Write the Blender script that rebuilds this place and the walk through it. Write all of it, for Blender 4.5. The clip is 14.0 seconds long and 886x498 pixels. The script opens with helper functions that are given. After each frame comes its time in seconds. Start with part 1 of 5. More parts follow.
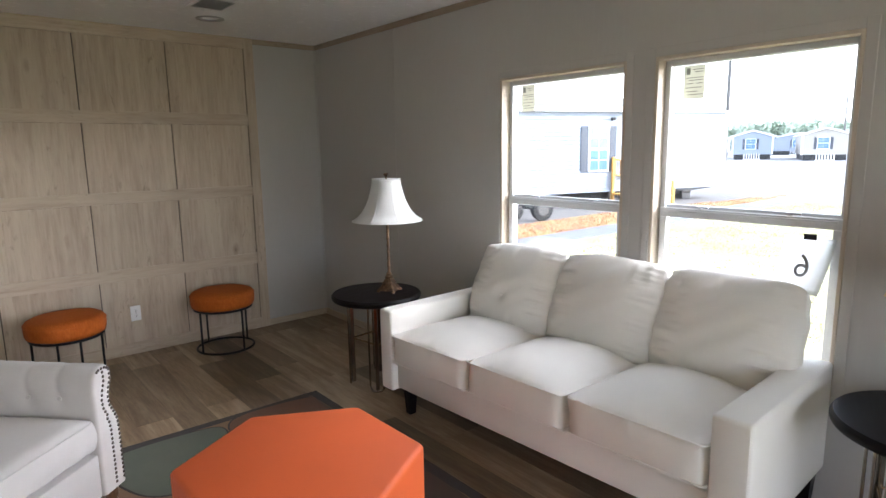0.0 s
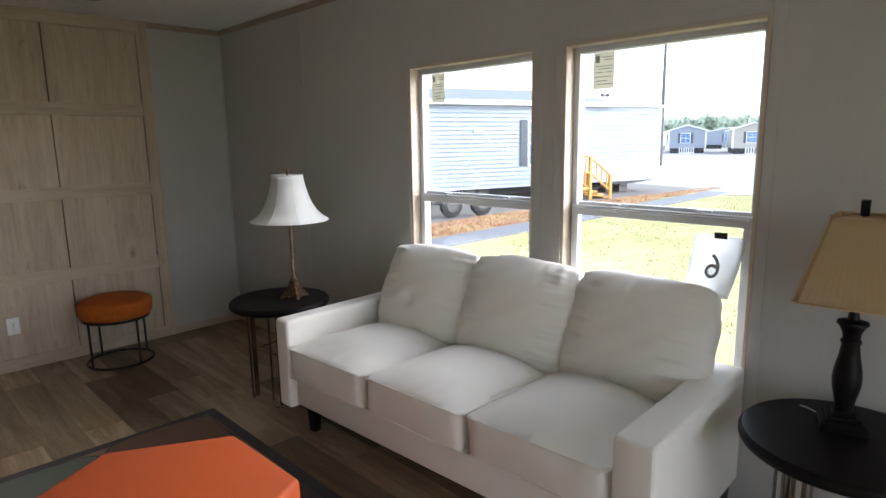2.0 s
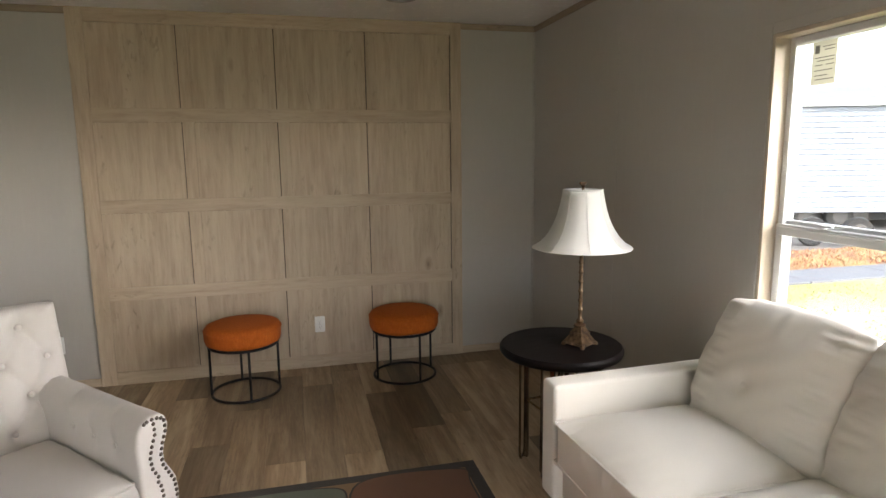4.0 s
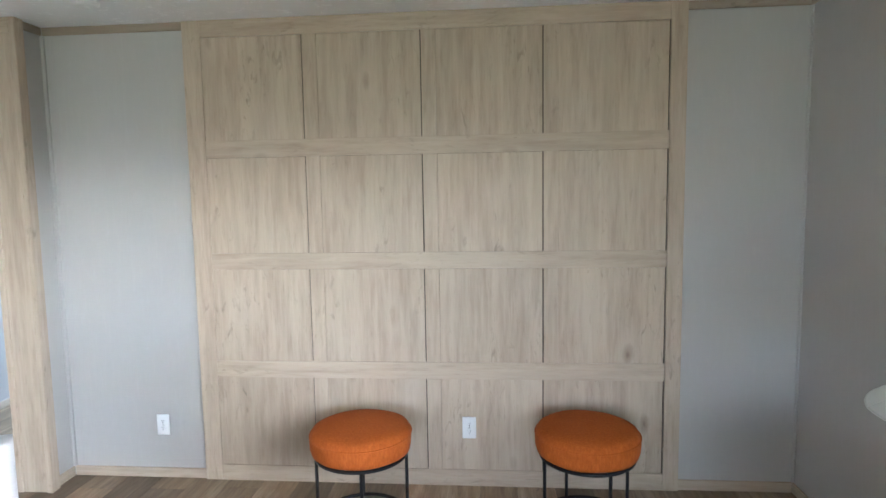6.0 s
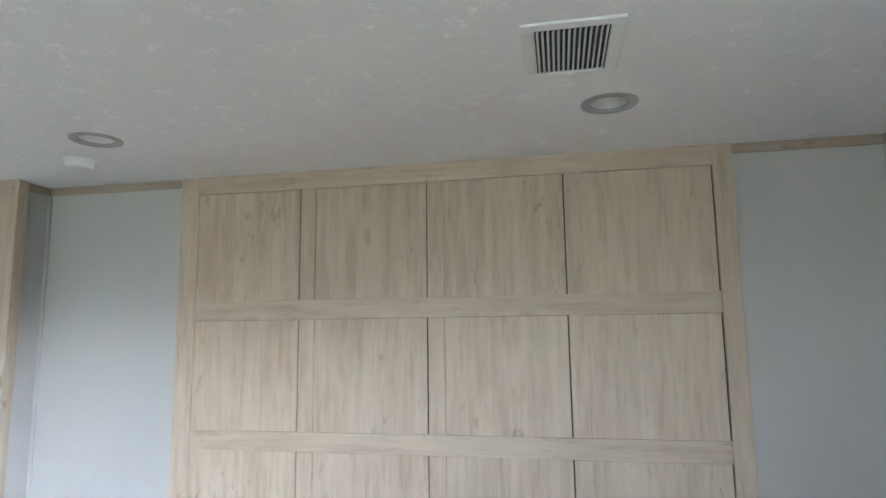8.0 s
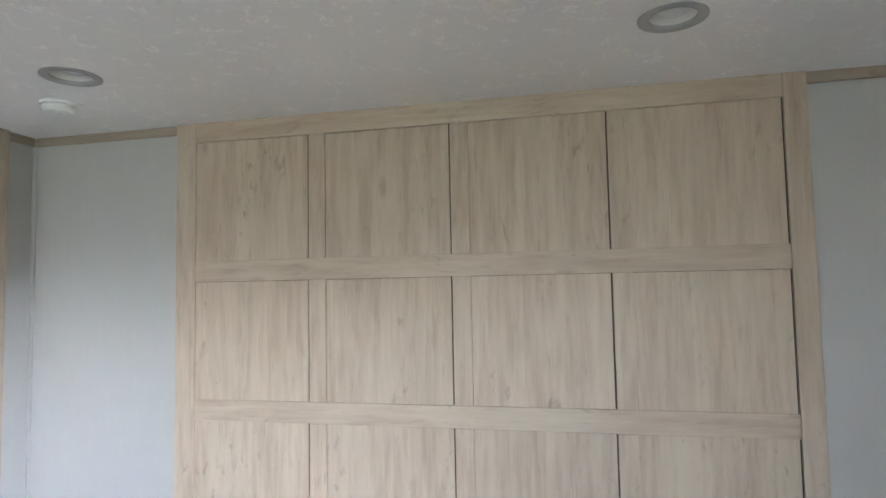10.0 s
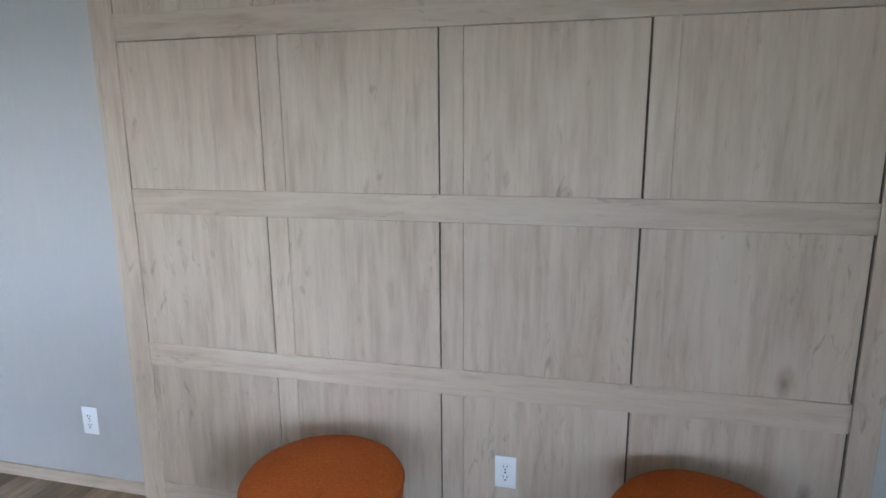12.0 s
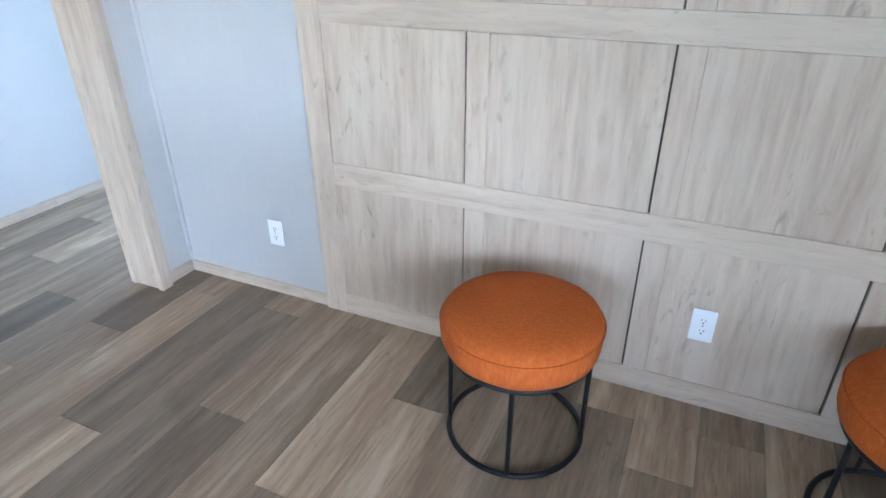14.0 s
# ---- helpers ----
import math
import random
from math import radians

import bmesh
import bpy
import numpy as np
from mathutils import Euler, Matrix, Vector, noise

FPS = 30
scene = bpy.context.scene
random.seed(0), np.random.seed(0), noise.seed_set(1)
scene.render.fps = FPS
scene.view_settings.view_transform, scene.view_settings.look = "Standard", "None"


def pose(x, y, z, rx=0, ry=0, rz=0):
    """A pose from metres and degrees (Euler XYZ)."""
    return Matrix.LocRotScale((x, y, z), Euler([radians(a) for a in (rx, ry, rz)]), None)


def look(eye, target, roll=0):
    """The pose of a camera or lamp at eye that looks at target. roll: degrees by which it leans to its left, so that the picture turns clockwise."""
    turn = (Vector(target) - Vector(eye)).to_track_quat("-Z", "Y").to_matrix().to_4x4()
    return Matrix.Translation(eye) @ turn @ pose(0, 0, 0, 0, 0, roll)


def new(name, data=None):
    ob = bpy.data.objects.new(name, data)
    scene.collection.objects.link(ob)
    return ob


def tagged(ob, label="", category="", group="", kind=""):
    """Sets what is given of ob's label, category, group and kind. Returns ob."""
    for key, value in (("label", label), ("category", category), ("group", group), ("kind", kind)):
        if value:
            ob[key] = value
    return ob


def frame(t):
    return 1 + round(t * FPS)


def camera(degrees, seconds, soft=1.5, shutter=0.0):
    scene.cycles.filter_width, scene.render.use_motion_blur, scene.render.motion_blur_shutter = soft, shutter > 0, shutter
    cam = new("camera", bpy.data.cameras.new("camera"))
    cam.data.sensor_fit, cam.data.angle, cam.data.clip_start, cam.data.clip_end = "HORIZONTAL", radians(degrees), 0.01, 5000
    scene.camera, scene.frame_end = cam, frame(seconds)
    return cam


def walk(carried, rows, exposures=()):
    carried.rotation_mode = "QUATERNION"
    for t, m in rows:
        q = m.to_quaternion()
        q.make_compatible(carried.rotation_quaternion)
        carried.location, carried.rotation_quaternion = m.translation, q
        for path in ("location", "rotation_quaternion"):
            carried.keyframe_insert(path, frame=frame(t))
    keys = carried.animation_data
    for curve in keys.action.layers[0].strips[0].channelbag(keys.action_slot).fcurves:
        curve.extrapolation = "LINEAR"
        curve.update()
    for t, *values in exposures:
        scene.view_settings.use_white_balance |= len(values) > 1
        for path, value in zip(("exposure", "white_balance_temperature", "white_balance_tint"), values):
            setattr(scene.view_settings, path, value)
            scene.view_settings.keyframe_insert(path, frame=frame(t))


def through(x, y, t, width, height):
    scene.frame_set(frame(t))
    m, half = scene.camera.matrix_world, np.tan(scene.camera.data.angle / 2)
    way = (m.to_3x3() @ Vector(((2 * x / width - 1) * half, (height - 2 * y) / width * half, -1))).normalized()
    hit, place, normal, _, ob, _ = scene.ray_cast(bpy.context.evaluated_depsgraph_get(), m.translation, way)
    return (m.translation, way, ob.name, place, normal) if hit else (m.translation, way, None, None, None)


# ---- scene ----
cam = camera(73.5, 14.0)
PATH = [
    (0, (0.424, -4.907, 1.528), (1.684, -3.39, 1.194), -0.9),
    (0.5, (0.434, -4.874, 1.516), (1.807, -3.459, 1.181), -0.8),
    (1, (0.485, -4.854, 1.516), (1.898, -3.481, 1.174), -0.8),
    (1.5, (0.631, -4.891, 1.529), (2.047, -3.523, 1.176), -0.9),
    (2, (0.76, -4.87, 1.522), (2.146, -3.474, 1.166), -0.9),
    (2.5, (0.909, -4.731, 1.525), (2.214, -3.26, 1.162), -0.7),
    (3, (1.042, -4.614, 1.537), (2.136, -2.976, 1.186), -0.7),
    (3.5, (1.183, -4.491, 1.543), (1.983, -2.688, 1.212), -0.7),
    (4, (1.3, -4.243, 1.497), (1.773, -2.324, 1.192), -0.7),
    (4.2, (1.324, -4.111, 1.537), (1.702, -2.173, 1.222), -0.9),
    (6.3, (1.612, -2.872, 1.554), (1.391, -0.89, 1.393), -0.9),
    (6.5, (1.648, -2.795, 1.556), (1.395, -0.816, 1.414), -0.9),
    (7, (1.685, -2.617, 1.605), (1.35, -0.648, 1.491), -0.7),
    (7.5, (1.74, -2.546, 1.671), (1.375, -0.583, 1.797), -0.6),
    (7.7, (1.775, -2.554, 1.694), (1.405, -0.606, 1.957), -0.5),
    (9.8, (1.694, -2.337, 1.706), (1.285, -0.39, 1.916), -1.0),
    (10, (1.674, -2.275, 1.705), (1.245, -0.326, 1.832), -1.1),
    (10.5, (1.657, -2.156, 1.696), (1.22, -0.205, 1.711), -1.3),
    (11, (1.673, -1.988, 1.664), (1.242, -0.035, 1.635), -1.2),
    (11.5, (1.683, -1.868, 1.54), (1.242, 0.077, 1.393), -0.5),
    (12, (1.651, -1.795, 1.453), (1.189, 0.109, 1.051), -0.4),
    (12.5, (1.627, -1.744, 1.393), (1.165, 0.091, 0.744), -0.6),
    (13, (1.585, -1.73, 1.369), (1.122, 0.032, 0.544), -0.4),
    (13.5, (1.486, -1.757, 1.379), (0.963, -0.042, 0.494), -0.3),
    (14, (1.308, -1.745, 1.425), (0.584, -0.136, 0.481), -0.2),
]
EXPOSURES = [
    (0.0, 2.85, 5900, 14), (1.0, 2.5, 5950, 13), (2.0, 2.3, 5950, 13), (3.0, 1.75, 6100, 9), (3.5, 2.0, 6450, 11), (4.2, 3.0, 6650, 13),
    (6.3, 3.9, 5050, 9), (7.5, 3.9, 4950, 9), (9.8, 3.9, 5100, 11), (11.0, 3.6, 4900, 11), (12.5, 3.45, 4800, 11), (14.0, 4.0, 4650, 9),
]
walk(cam, [(t, look(eye, target, roll)) for t, eye, target, roll in PATH], EXPOSURES)

# ---- world and light: an overcast sky ----
world = bpy.data.worlds.new("sky")
scene.world = world
world.use_nodes = True
wn, wl = world.node_tree.nodes, world.node_tree.links
sky = wn.new("ShaderNodeTexSky")
sky.sky_type, sky.sun_disc = "NISHITA", False
sky.sun_elevation, sky.sun_rotation = radians(27), radians(131)
sky.air_density, sky.dust_density, sky.ozone_density = 1.0, 1.2, 1.0
hs = wn.new("ShaderNodeHueSaturation")
hs.inputs["Saturation"].default_value = 0.35
hs.inputs["Value"].default_value = 1.45
wl.new(sky.outputs[0], hs.inputs["Color"])
wl.new(hs.outputs[0], wn["Background"].inputs["Color"])
wn["Background"].inputs["Strength"].default_value = 0.15

sun_data = bpy.data.lights.new("sun", "SUN")
sun_data.energy, sun_data.angle, sun_data.color = 0.68, radians(55), (0.97, 0.985, 1.0)
sun = new("sun", sun_data)
sun.matrix_world = look((76, -66, 46), (0, 0, 0))


def fill_light(x, y, z, rx, rz, w, h, watts, colour):
    """Added fill lamp in an unseen opening behind or beside the camera, for brightness."""
    d = bpy.data.lights.new("fill_light", "AREA")
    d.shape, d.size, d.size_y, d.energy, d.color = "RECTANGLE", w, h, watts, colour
    ob = new("fill_light", d)
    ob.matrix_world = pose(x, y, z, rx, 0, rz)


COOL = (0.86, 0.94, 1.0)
# three lamps added at unseen openings to lift the light indoors
fill_light(3.10, -6.85, 1.22, 106, 90, 0.82, 1.36, 0.6, COOL)
fill_light(1.0, -8.23, 1.15, 108, 0, 2.60, 2.00, 1.0, COOL)
fill_light(-1.5, 3.03, 1.40, 84, 180, 0.80, 1.20, 6.0, (0.66, 0.84, 1.0))


# ---- materials ----
def material(name, colour, rough=0.6, metal=0.0):
    m = bpy.data.materials.new(name)
    m.use_nodes = True
    b = m.node_tree.nodes["Principled BSDF"]
    b.inputs["Base Color"].default_value = (*colour, 1)
    b.inputs["Roughness"].default_value = rough
    b.inputs["Metallic"].default_value = metal
    return m


def kit(m):
    return m.node_tree.nodes, m.node_tree.links, m.node_tree.nodes["Principled BSDF"]


def coords(m, scale=(1, 1, 1), shift=False, space="Object"):
    """Mapped coordinates; with shift every object gets its own stretch of the pattern."""
    n, l, b = kit(m)
    tc, mp = n.new("ShaderNodeTexCoord"), n.new("ShaderNodeMapping")
    mp.inputs["Scale"].default_value = scale
    if shift:
        oi, mu, ad = n.new("ShaderNodeObjectInfo"), n.new("ShaderNodeVectorMath"), n.new("ShaderNodeVectorMath")
        mu.operation, ad.operation = "SCALE", "ADD"
        mu.inputs[0].default_value = (37.0, 53.0, 71.0)
        l.new(oi.outputs["Random"], mu.inputs["Scale"])
        l.new(tc.outputs[space], ad.inputs[0])
        l.new(mu.outputs[0], ad.inputs[1])
        l.new(ad.outputs[0], mp.inputs["Vector"])
    else:
        l.new(tc.outputs[space], mp.inputs["Vector"])
    return mp.outputs["Vector"]


def noise_tex(m, vec, scale, detail=4.0, rough=0.55, distort=0.0):
    n, l, b = kit(m)
    t = n.new("ShaderNodeTexNoise")
    t.inputs["Scale"].default_value, t.inputs["Detail"].default_value = scale, detail
    t.inputs["Roughness"].default_value, t.inputs["Distortion"].default_value = rough, distort
    l.new(vec, t.inputs["Vector"])
    return t.outputs["Fac"]


def ramp(m, fac, stops):
    n, l, b = kit(m)
    r = n.new("ShaderNodeValToRGB")
    while len(r.color_ramp.elements) < len(stops):
        r.color_ramp.elements.new(0.5)
    for e, (p, c) in zip(r.color_ramp.elements, stops):
        e.position, e.color = p, (*c, 1) if len(c) == 3 else c
    l.new(fac, r.inputs["Fac"])
    return r.outputs["Color"]


def blend(m, a, b2, fac, how="MIX"):
    n, l, b = kit(m)
    x = n.new("ShaderNodeMixRGB")
    x.blend_type = how
    for s, v in ((x.inputs["Fac"], fac), (x.inputs["Color1"], a), (x.inputs["Color2"], b2)):
        if isinstance(v, (float, int)):
            s.default_value = v
        elif isinstance(v, tuple):
            s.default_value = (*v, 1)
        else:
            l.new(v, s)
    return x.outputs["Color"]


def bump(m, height, strength, distance=0.01):
    n, l, b = kit(m)
    u = n.new("ShaderNodeBump")
    u.inputs["Strength"].default_value, u.inputs["Distance"].default_value = strength, distance
    l.new(height, u.inputs["Height"])
    l.new(u.outputs["Normal"], b.inputs["Normal"])


def colour_in(m, c):
    n, l, b = kit(m)
    l.new(c, b.inputs["Base Color"])


def rough_in(m, fac, lo, hi):
    n, l, b = kit(m)
    r = n.new("ShaderNodeMapRange")
    r.inputs["To Min"].default_value, r.inputs["To Max"].default_value = lo, hi
    l.new(fac, r.inputs["Value"])
    l.new(r.outputs[0], b.inputs["Roughness"])


def tint_by_object(m, c, spread):
    """Lightens or darkens the colour a little from object to object."""
    n, l, b = kit(m)
    oi, r = n.new("ShaderNodeObjectInfo"), n.new("ShaderNodeMapRange")
    r.inputs["To Min"].default_value, r.inputs["To Max"].default_value = 1 - spread, 1 + spread
    l.new(oi.outputs["Random"], r.inputs["Value"])
    h = n.new("ShaderNodeHueSaturation")
    l.new(r.outputs[0], h.inputs["Value"])
    l.new(c, h.inputs["Color"])
    return h.outputs["Color"]


def panel_wood(name, grain, spread=0.03, tone=1.0):
    """Greige oak-look sheet; grain: the scale along x, y, z; tone: how light the sheet is."""
    m = material(name, (0.5, 0.42, 0.33), 0.5)
    n, l, _ = kit(m)

    def stretch(k):
        return coords(m, tuple(1.0 if g > 1 else k for g in grain), True)

    def grey(k):
        return (k, k, k)

    v = coords(m, grain, True)
    fine = noise_tex(m, v, 5.0, 7, 0.6, 0.3)
    broad = noise_tex(m, v, 1.5, 4, 0.55, 0.5)
    bands = noise_tex(m, stretch(0.06), 15.0, 3, 0.5, 0.2)
    c = ramp(m, fine, [(0.30, (0.372, 0.298, 0.228)), (0.5, (0.436, 0.357, 0.281)), (0.70, (0.490, 0.409, 0.328))])
    c = blend(m, c, (0.52, 0.452, 0.362), ramp(m, broad, [(0.44, grey(0)), (0.66, grey(0.6))]))
    c = blend(m, c, (0.35, 0.268, 0.20), ramp(m, broad, [(0.26, grey(0.3)), (0.43, grey(0))]))
    c = blend(m, c, (0.345, 0.278, 0.212), ramp(m, bands, [(0.30, grey(0.3)), (0.46, grey(0))]))
    c = blend(m, c, (0.545, 0.478, 0.392), ramp(m, bands, [(0.55, grey(0)), (0.70, grey(0.5))]))
    flecks = noise_tex(m, stretch(0.30), 30.0, 4, 0.6, 1.1)
    c = blend(m, c, (0.235, 0.185, 0.142), blend(m, ramp(m, flecks, [(0.58, grey(0)), (0.74, grey(0.85))]), ramp(m, noise_tex(m, stretch(0.5), 4.5, 2), [(0.47, grey(0)), (0.62, grey(1))]), 1.0, "MULTIPLY"))
    pores = noise_tex(m, stretch(0.10), 95.0, 3, 0.6, 0.1)
    c = blend(m, c, (0.27, 0.212, 0.158), ramp(m, pores, [(0.58, grey(0)), (0.74, grey(0.32))]))
    vo, kv = n.new("ShaderNodeTexVoronoi"), stretch(0.5)
    vo.inputs["Scale"].default_value = 4.2
    l.new(blend(m, kv, noise_tex(m, kv, 14.0, 3), 0.035), vo.inputs["Vector"])
    some, dot = n.new("ShaderNodeSeparateColor"), n.new("ShaderNodeMath")
    dot.operation = "MULTIPLY"
    l.new(vo.outputs["Color"], some.inputs[0])
    l.new(ramp(m, vo.outputs["Distance"], [(0.02, grey(0.75)), (0.05, grey(0.4)), (0.12, grey(0))]), dot.inputs[0])
    l.new(ramp(m, some.outputs[0], [(0.30, grey(0)), (0.55, grey(1))]), dot.inputs[1])
    c = blend(m, c, (0.52, 0.455, 0.38), ramp(m, vo.outputs["Distance"], [(0.06, grey(0)), (0.14, grey(0.4)), (0.30, grey(0))]))
    c = blend(m, c, (0.20, 0.145, 0.105), dot.outputs[0])
    c = blend(m, c, (tone * 1.02, tone * 0.985, tone * 0.915), 1.0, "MULTIPLY")
    colour_in(m, tint_by_object(m, c, spread))
    rough_in(m, fine, 0.42, 0.6)
    bump(m, fine, 0.12, 0.003)
    return m


def plain_cloth(name, colour, weave=900.0, rough=0.9, depth=0.15, spread=0.06):
    m = material(name, colour, rough)
    v = coords(m)
    w = noise_tex(m, v, weave, 2, 0.6)
    s = noise_tex(m, v, 6.0, 4, 0.6)
    c = blend(m, tuple(k * (1 - spread) for k in colour), tuple(min(1, k * (1 + spread)) for k in colour), s)
    c = blend(m, c, tuple(k * 0.86 for k in colour), ramp(m, w, [(0.35, (0.5, 0.5, 0.5)), (0.6, (0, 0, 0))]))
    colour_in(m, c)
    m.node_tree.nodes["Principled BSDF"].inputs["Sheen Weight"].default_value = 0.15
    bump(m, w, depth, 0.002)
    return m


M_WOOD_V = panel_wood("greige_oak_upright", (9, 9, 0.9))
M_WOOD_H = panel_wood("greige_oak_level", (0.9, 9, 9))
M_CROWN_H = panel_wood("crown_oak_level", (0.9, 9, 9), 0.03, 0.72)
M_CROWN_Y = panel_wood("crown_oak_along", (9, 0.9, 9), 0.03, 0.72)
M_WOOD_Y = panel_wood("greige_oak_along", (9, 0.9, 9))

M_WALL = material("grey_wallboard", (0.47, 0.445, 0.41), 0.75)
_v = coords(M_WALL, (1, 1, 0.12))
_f = noise_tex(M_WALL, _v, 60.0, 4, 0.6)
_s = noise_tex(M_WALL, coords(M_WALL), 1.3, 3)
_c = blend(M_WALL, (0.432, 0.416, 0.392), (0.477, 0.460, 0.436), _s)
colour_in(M_WALL, blend(M_WALL, _c, (0.505, 0.490, 0.465), ramp(M_WALL, _f, [(0.5, (0, 0, 0)), (0.8, (0.3, 0.3, 0.3))])))
bump(M_WALL, _f, 0.03, 0.002)

M_CEIL = material("knockdown_ceiling", (0.72, 0.73, 0.73), 0.6)
_a = noise_tex(M_CEIL, coords(M_CEIL), 15.0, 5, 0.7, 0.8)
_b = noise_tex(M_CEIL, coords(M_CEIL), 85.0, 3, 0.65, 0.4)
_k = ramp(M_CEIL, _a, [(0.55, (0, 0, 0)), (0.64, (0.9, 0.9, 0.9)), (0.74, (1, 1, 1))])
_h = blend(M_CEIL, _k, ramp(M_CEIL, _b, [(0.46, (0, 0, 0)), (0.52, (1, 1, 1))]), 1.0, "MULTIPLY")
# glints on the raised flecks are painted in as a whiter base colour
colour_in(M_CEIL, blend(M_CEIL, (0.83, 0.83, 0.83), (1.0, 1.0, 1.0), _h))
bump(M_CEIL, _h, 0.4, 0.004)
rough_in(M_CEIL, _h, 0.5, 0.35)



def plank_vinyl(name, tone):
    """Wood-look vinyl plank with long soft streaks and fine grain; tone lightens or darkens the print."""
    m = material(name, (0.2, 0.16, 0.12), 0.42)
    fine = noise_tex(m, coords(m, (10, 0.8, 1), True), 9.0, 7, 0.66, 0.3)
    streak = noise_tex(m, coords(m, (9, 0.8, 1), True), 1.25, 3, 0.5, 0.9)
    cloud = noise_tex(m, coords(m, (4, 1.5, 1), True), 1.3, 3, 0.5, 0.8)
    marks = noise_tex(m, coords(m, (7, 2.0, 1), True), 5.0, 3, 0.5, 0.8)
    c = ramp(m, fine, [(0.30, (0.160, 0.114, 0.076)), (0.5, (0.232, 0.174, 0.120)), (0.72, (0.300, 0.234, 0.170))])
    c = blend(m, c, (0.135, 0.092, 0.058), ramp(m, streak, [(0.50, (0, 0, 0)), (0.68, (0.7, 0.7, 0.7))]))
    c = blend(m, c, (0.355, 0.288, 0.214), ramp(m, streak, [(0.30, (0.65, 0.65, 0.65)), (0.46, (0, 0, 0))]))
    c = blend(m, c, (0.150, 0.108, 0.074), ramp(m, cloud, [(0.52, (0, 0, 0)), (0.72, (0.55, 0.55, 0.55))]))
    c = blend(m, c, (0.075, 0.046, 0.028), ramp(m, marks, [(0.67, (0, 0, 0)), (0.78, (0.55, 0.55, 0.55))]))
    c = blend(m, c, (tone * 1.04, tone, tone * 0.89), 1.0, "MULTIPLY")
    colour_in(m, tint_by_object(m, c, 0.12))
    rough_in(m, fine, 0.40, 0.56)
    bump(m, fine, 0.14, 0.002)
    return m


M_PLANKS = {"dark": plank_vinyl("plank_vinyl_dark", 0.72), "mid": plank_vinyl("plank_vinyl_mid", 1.06), "light": plank_vinyl("plank_vinyl_light", 1.48)}

M_JAMB = material("pale_jamb_wrap", (0.52, 0.445, 0.355), 0.5)
colour_in(M_JAMB, blend(M_JAMB, (0.48, 0.405, 0.315), (0.56, 0.485, 0.395), noise_tex(M_JAMB, coords(M_JAMB, (9, 9, 1)), 4.0, 5)))
M_VINYL = material("white_window_vinyl", (0.62, 0.63, 0.64), 0.35)
M_PLASTIC = material("white_plastic", (0.8, 0.8, 0.79), 0.35)
M_SLOT = material("dark_slot", (0.03, 0.03, 0.03), 0.6)
M_GROOVE = material("brown_groove", (0.075, 0.055, 0.04), 0.8)
M_GLASS = material("window_glass", (1, 1, 1), 0.0)
_n, _l, _b2 = kit(M_GLASS)
_t, _g, _mx = _n.new("ShaderNodeBsdfTransparent"), _n.new("ShaderNodeBsdfGlossy"), _n.new("ShaderNodeMixShader")
_fr, _pw, _mr = _n.new("ShaderNodeLayerWeight"), _n.new("ShaderNodeMath"), _n.new("ShaderNodeMapRange")
_pw.operation = "POWER"
_pw.inputs[1].default_value = 4.0
_mr.inputs["To Min"].default_value, _mr.inputs["To Max"].default_value = 0.05, 0.85
_l.new(_fr.outputs["Facing"], _pw.inputs[0])
_l.new(_pw.outputs[0], _mr.inputs["Value"])
_g.inputs["Roughness"].default_value = 0.02
_t.inputs["Color"].default_value = (0.97, 0.98, 0.98, 1)
_l.new(_mr.outputs[0], _mx.inputs["Fac"])
_l.new(_t.outputs[0], _mx.inputs[1])
_l.new(_g.outputs[0], _mx.inputs[2])
_l.new(_mx.outputs[0], _n["Material Output"].inputs["Surface"])

M_SOFA = plain_cloth("ivory_upholstery", (0.775, 0.735, 0.672), 700, 0.85, 0.2)
M_CHAIR = plain_cloth("oatmeal_linen", (0.56, 0.525, 0.495), 800, 0.9, 0.2)
M_ORANGE = plain_cloth("orange_vinyl_cloth", (0.84, 0.150, 0.036), 900, 0.6, 0.08)
M_ORANGE.node_tree.nodes["Principled BSDF"].inputs["Sheen Weight"].default_value = 0.0
M_RUST = plain_cloth("rust_velvet", (0.36, 0.082, 0.010), 70, 0.62, 0.3, 0.25)
_w = noise_tex(M_RUST, coords(M_RUST, (1, 1, 0.25)), 110.0, 6, 0.75, 0.5)
_d = noise_tex(M_RUST, coords(M_RUST), 9.0, 4, 0.65)
_c = ramp(M_RUST, _w, [(0.34, (0.31, 0.068, 0.008)), (0.52, (0.39, 0.092, 0.011)), (0.70, (0.48, 0.124, 0.018))])
colour_in(M_RUST, blend(M_RUST, _c, (0.33, 0.07, 0.008), ramp(M_RUST, _d, [(0.48, (0, 0, 0)), (0.7, (0.5, 0.5, 0.5))])))
M_RUST.node_tree.nodes["Principled BSDF"].inputs["Sheen Weight"].default_value = 0.0
M_RUST.node_tree.nodes["Principled BSDF"].inputs["Specular IOR Level"].default_value = 0.2
M_RUST.node_tree.nodes["Principled BSDF"].inputs["Roughness"].default_value = 0.85
M_DARKWOOD = material("espresso_wood", (0.018, 0.013, 0.012), 0.3)
_f = noise_tex(M_DARKWOOD, coords(M_DARKWOOD, (2, 14, 14)), 4, 5)
colour_in(M_DARKWOOD, ramp(M_DARKWOOD, _f, [(0.3, (0.0045, 0.004, 0.004)), (0.7, (0.011, 0.008, 0.0075))]))
rough_in(M_DARKWOOD, _f, 0.34, 0.5)
M_DARKWOOD.node_tree.nodes["Principled BSDF"].inputs["Specular IOR Level"].default_value = 0.13
M_BLACK = material("black_metal", (0.009, 0.0085, 0.0085), 0.45, 0.0)
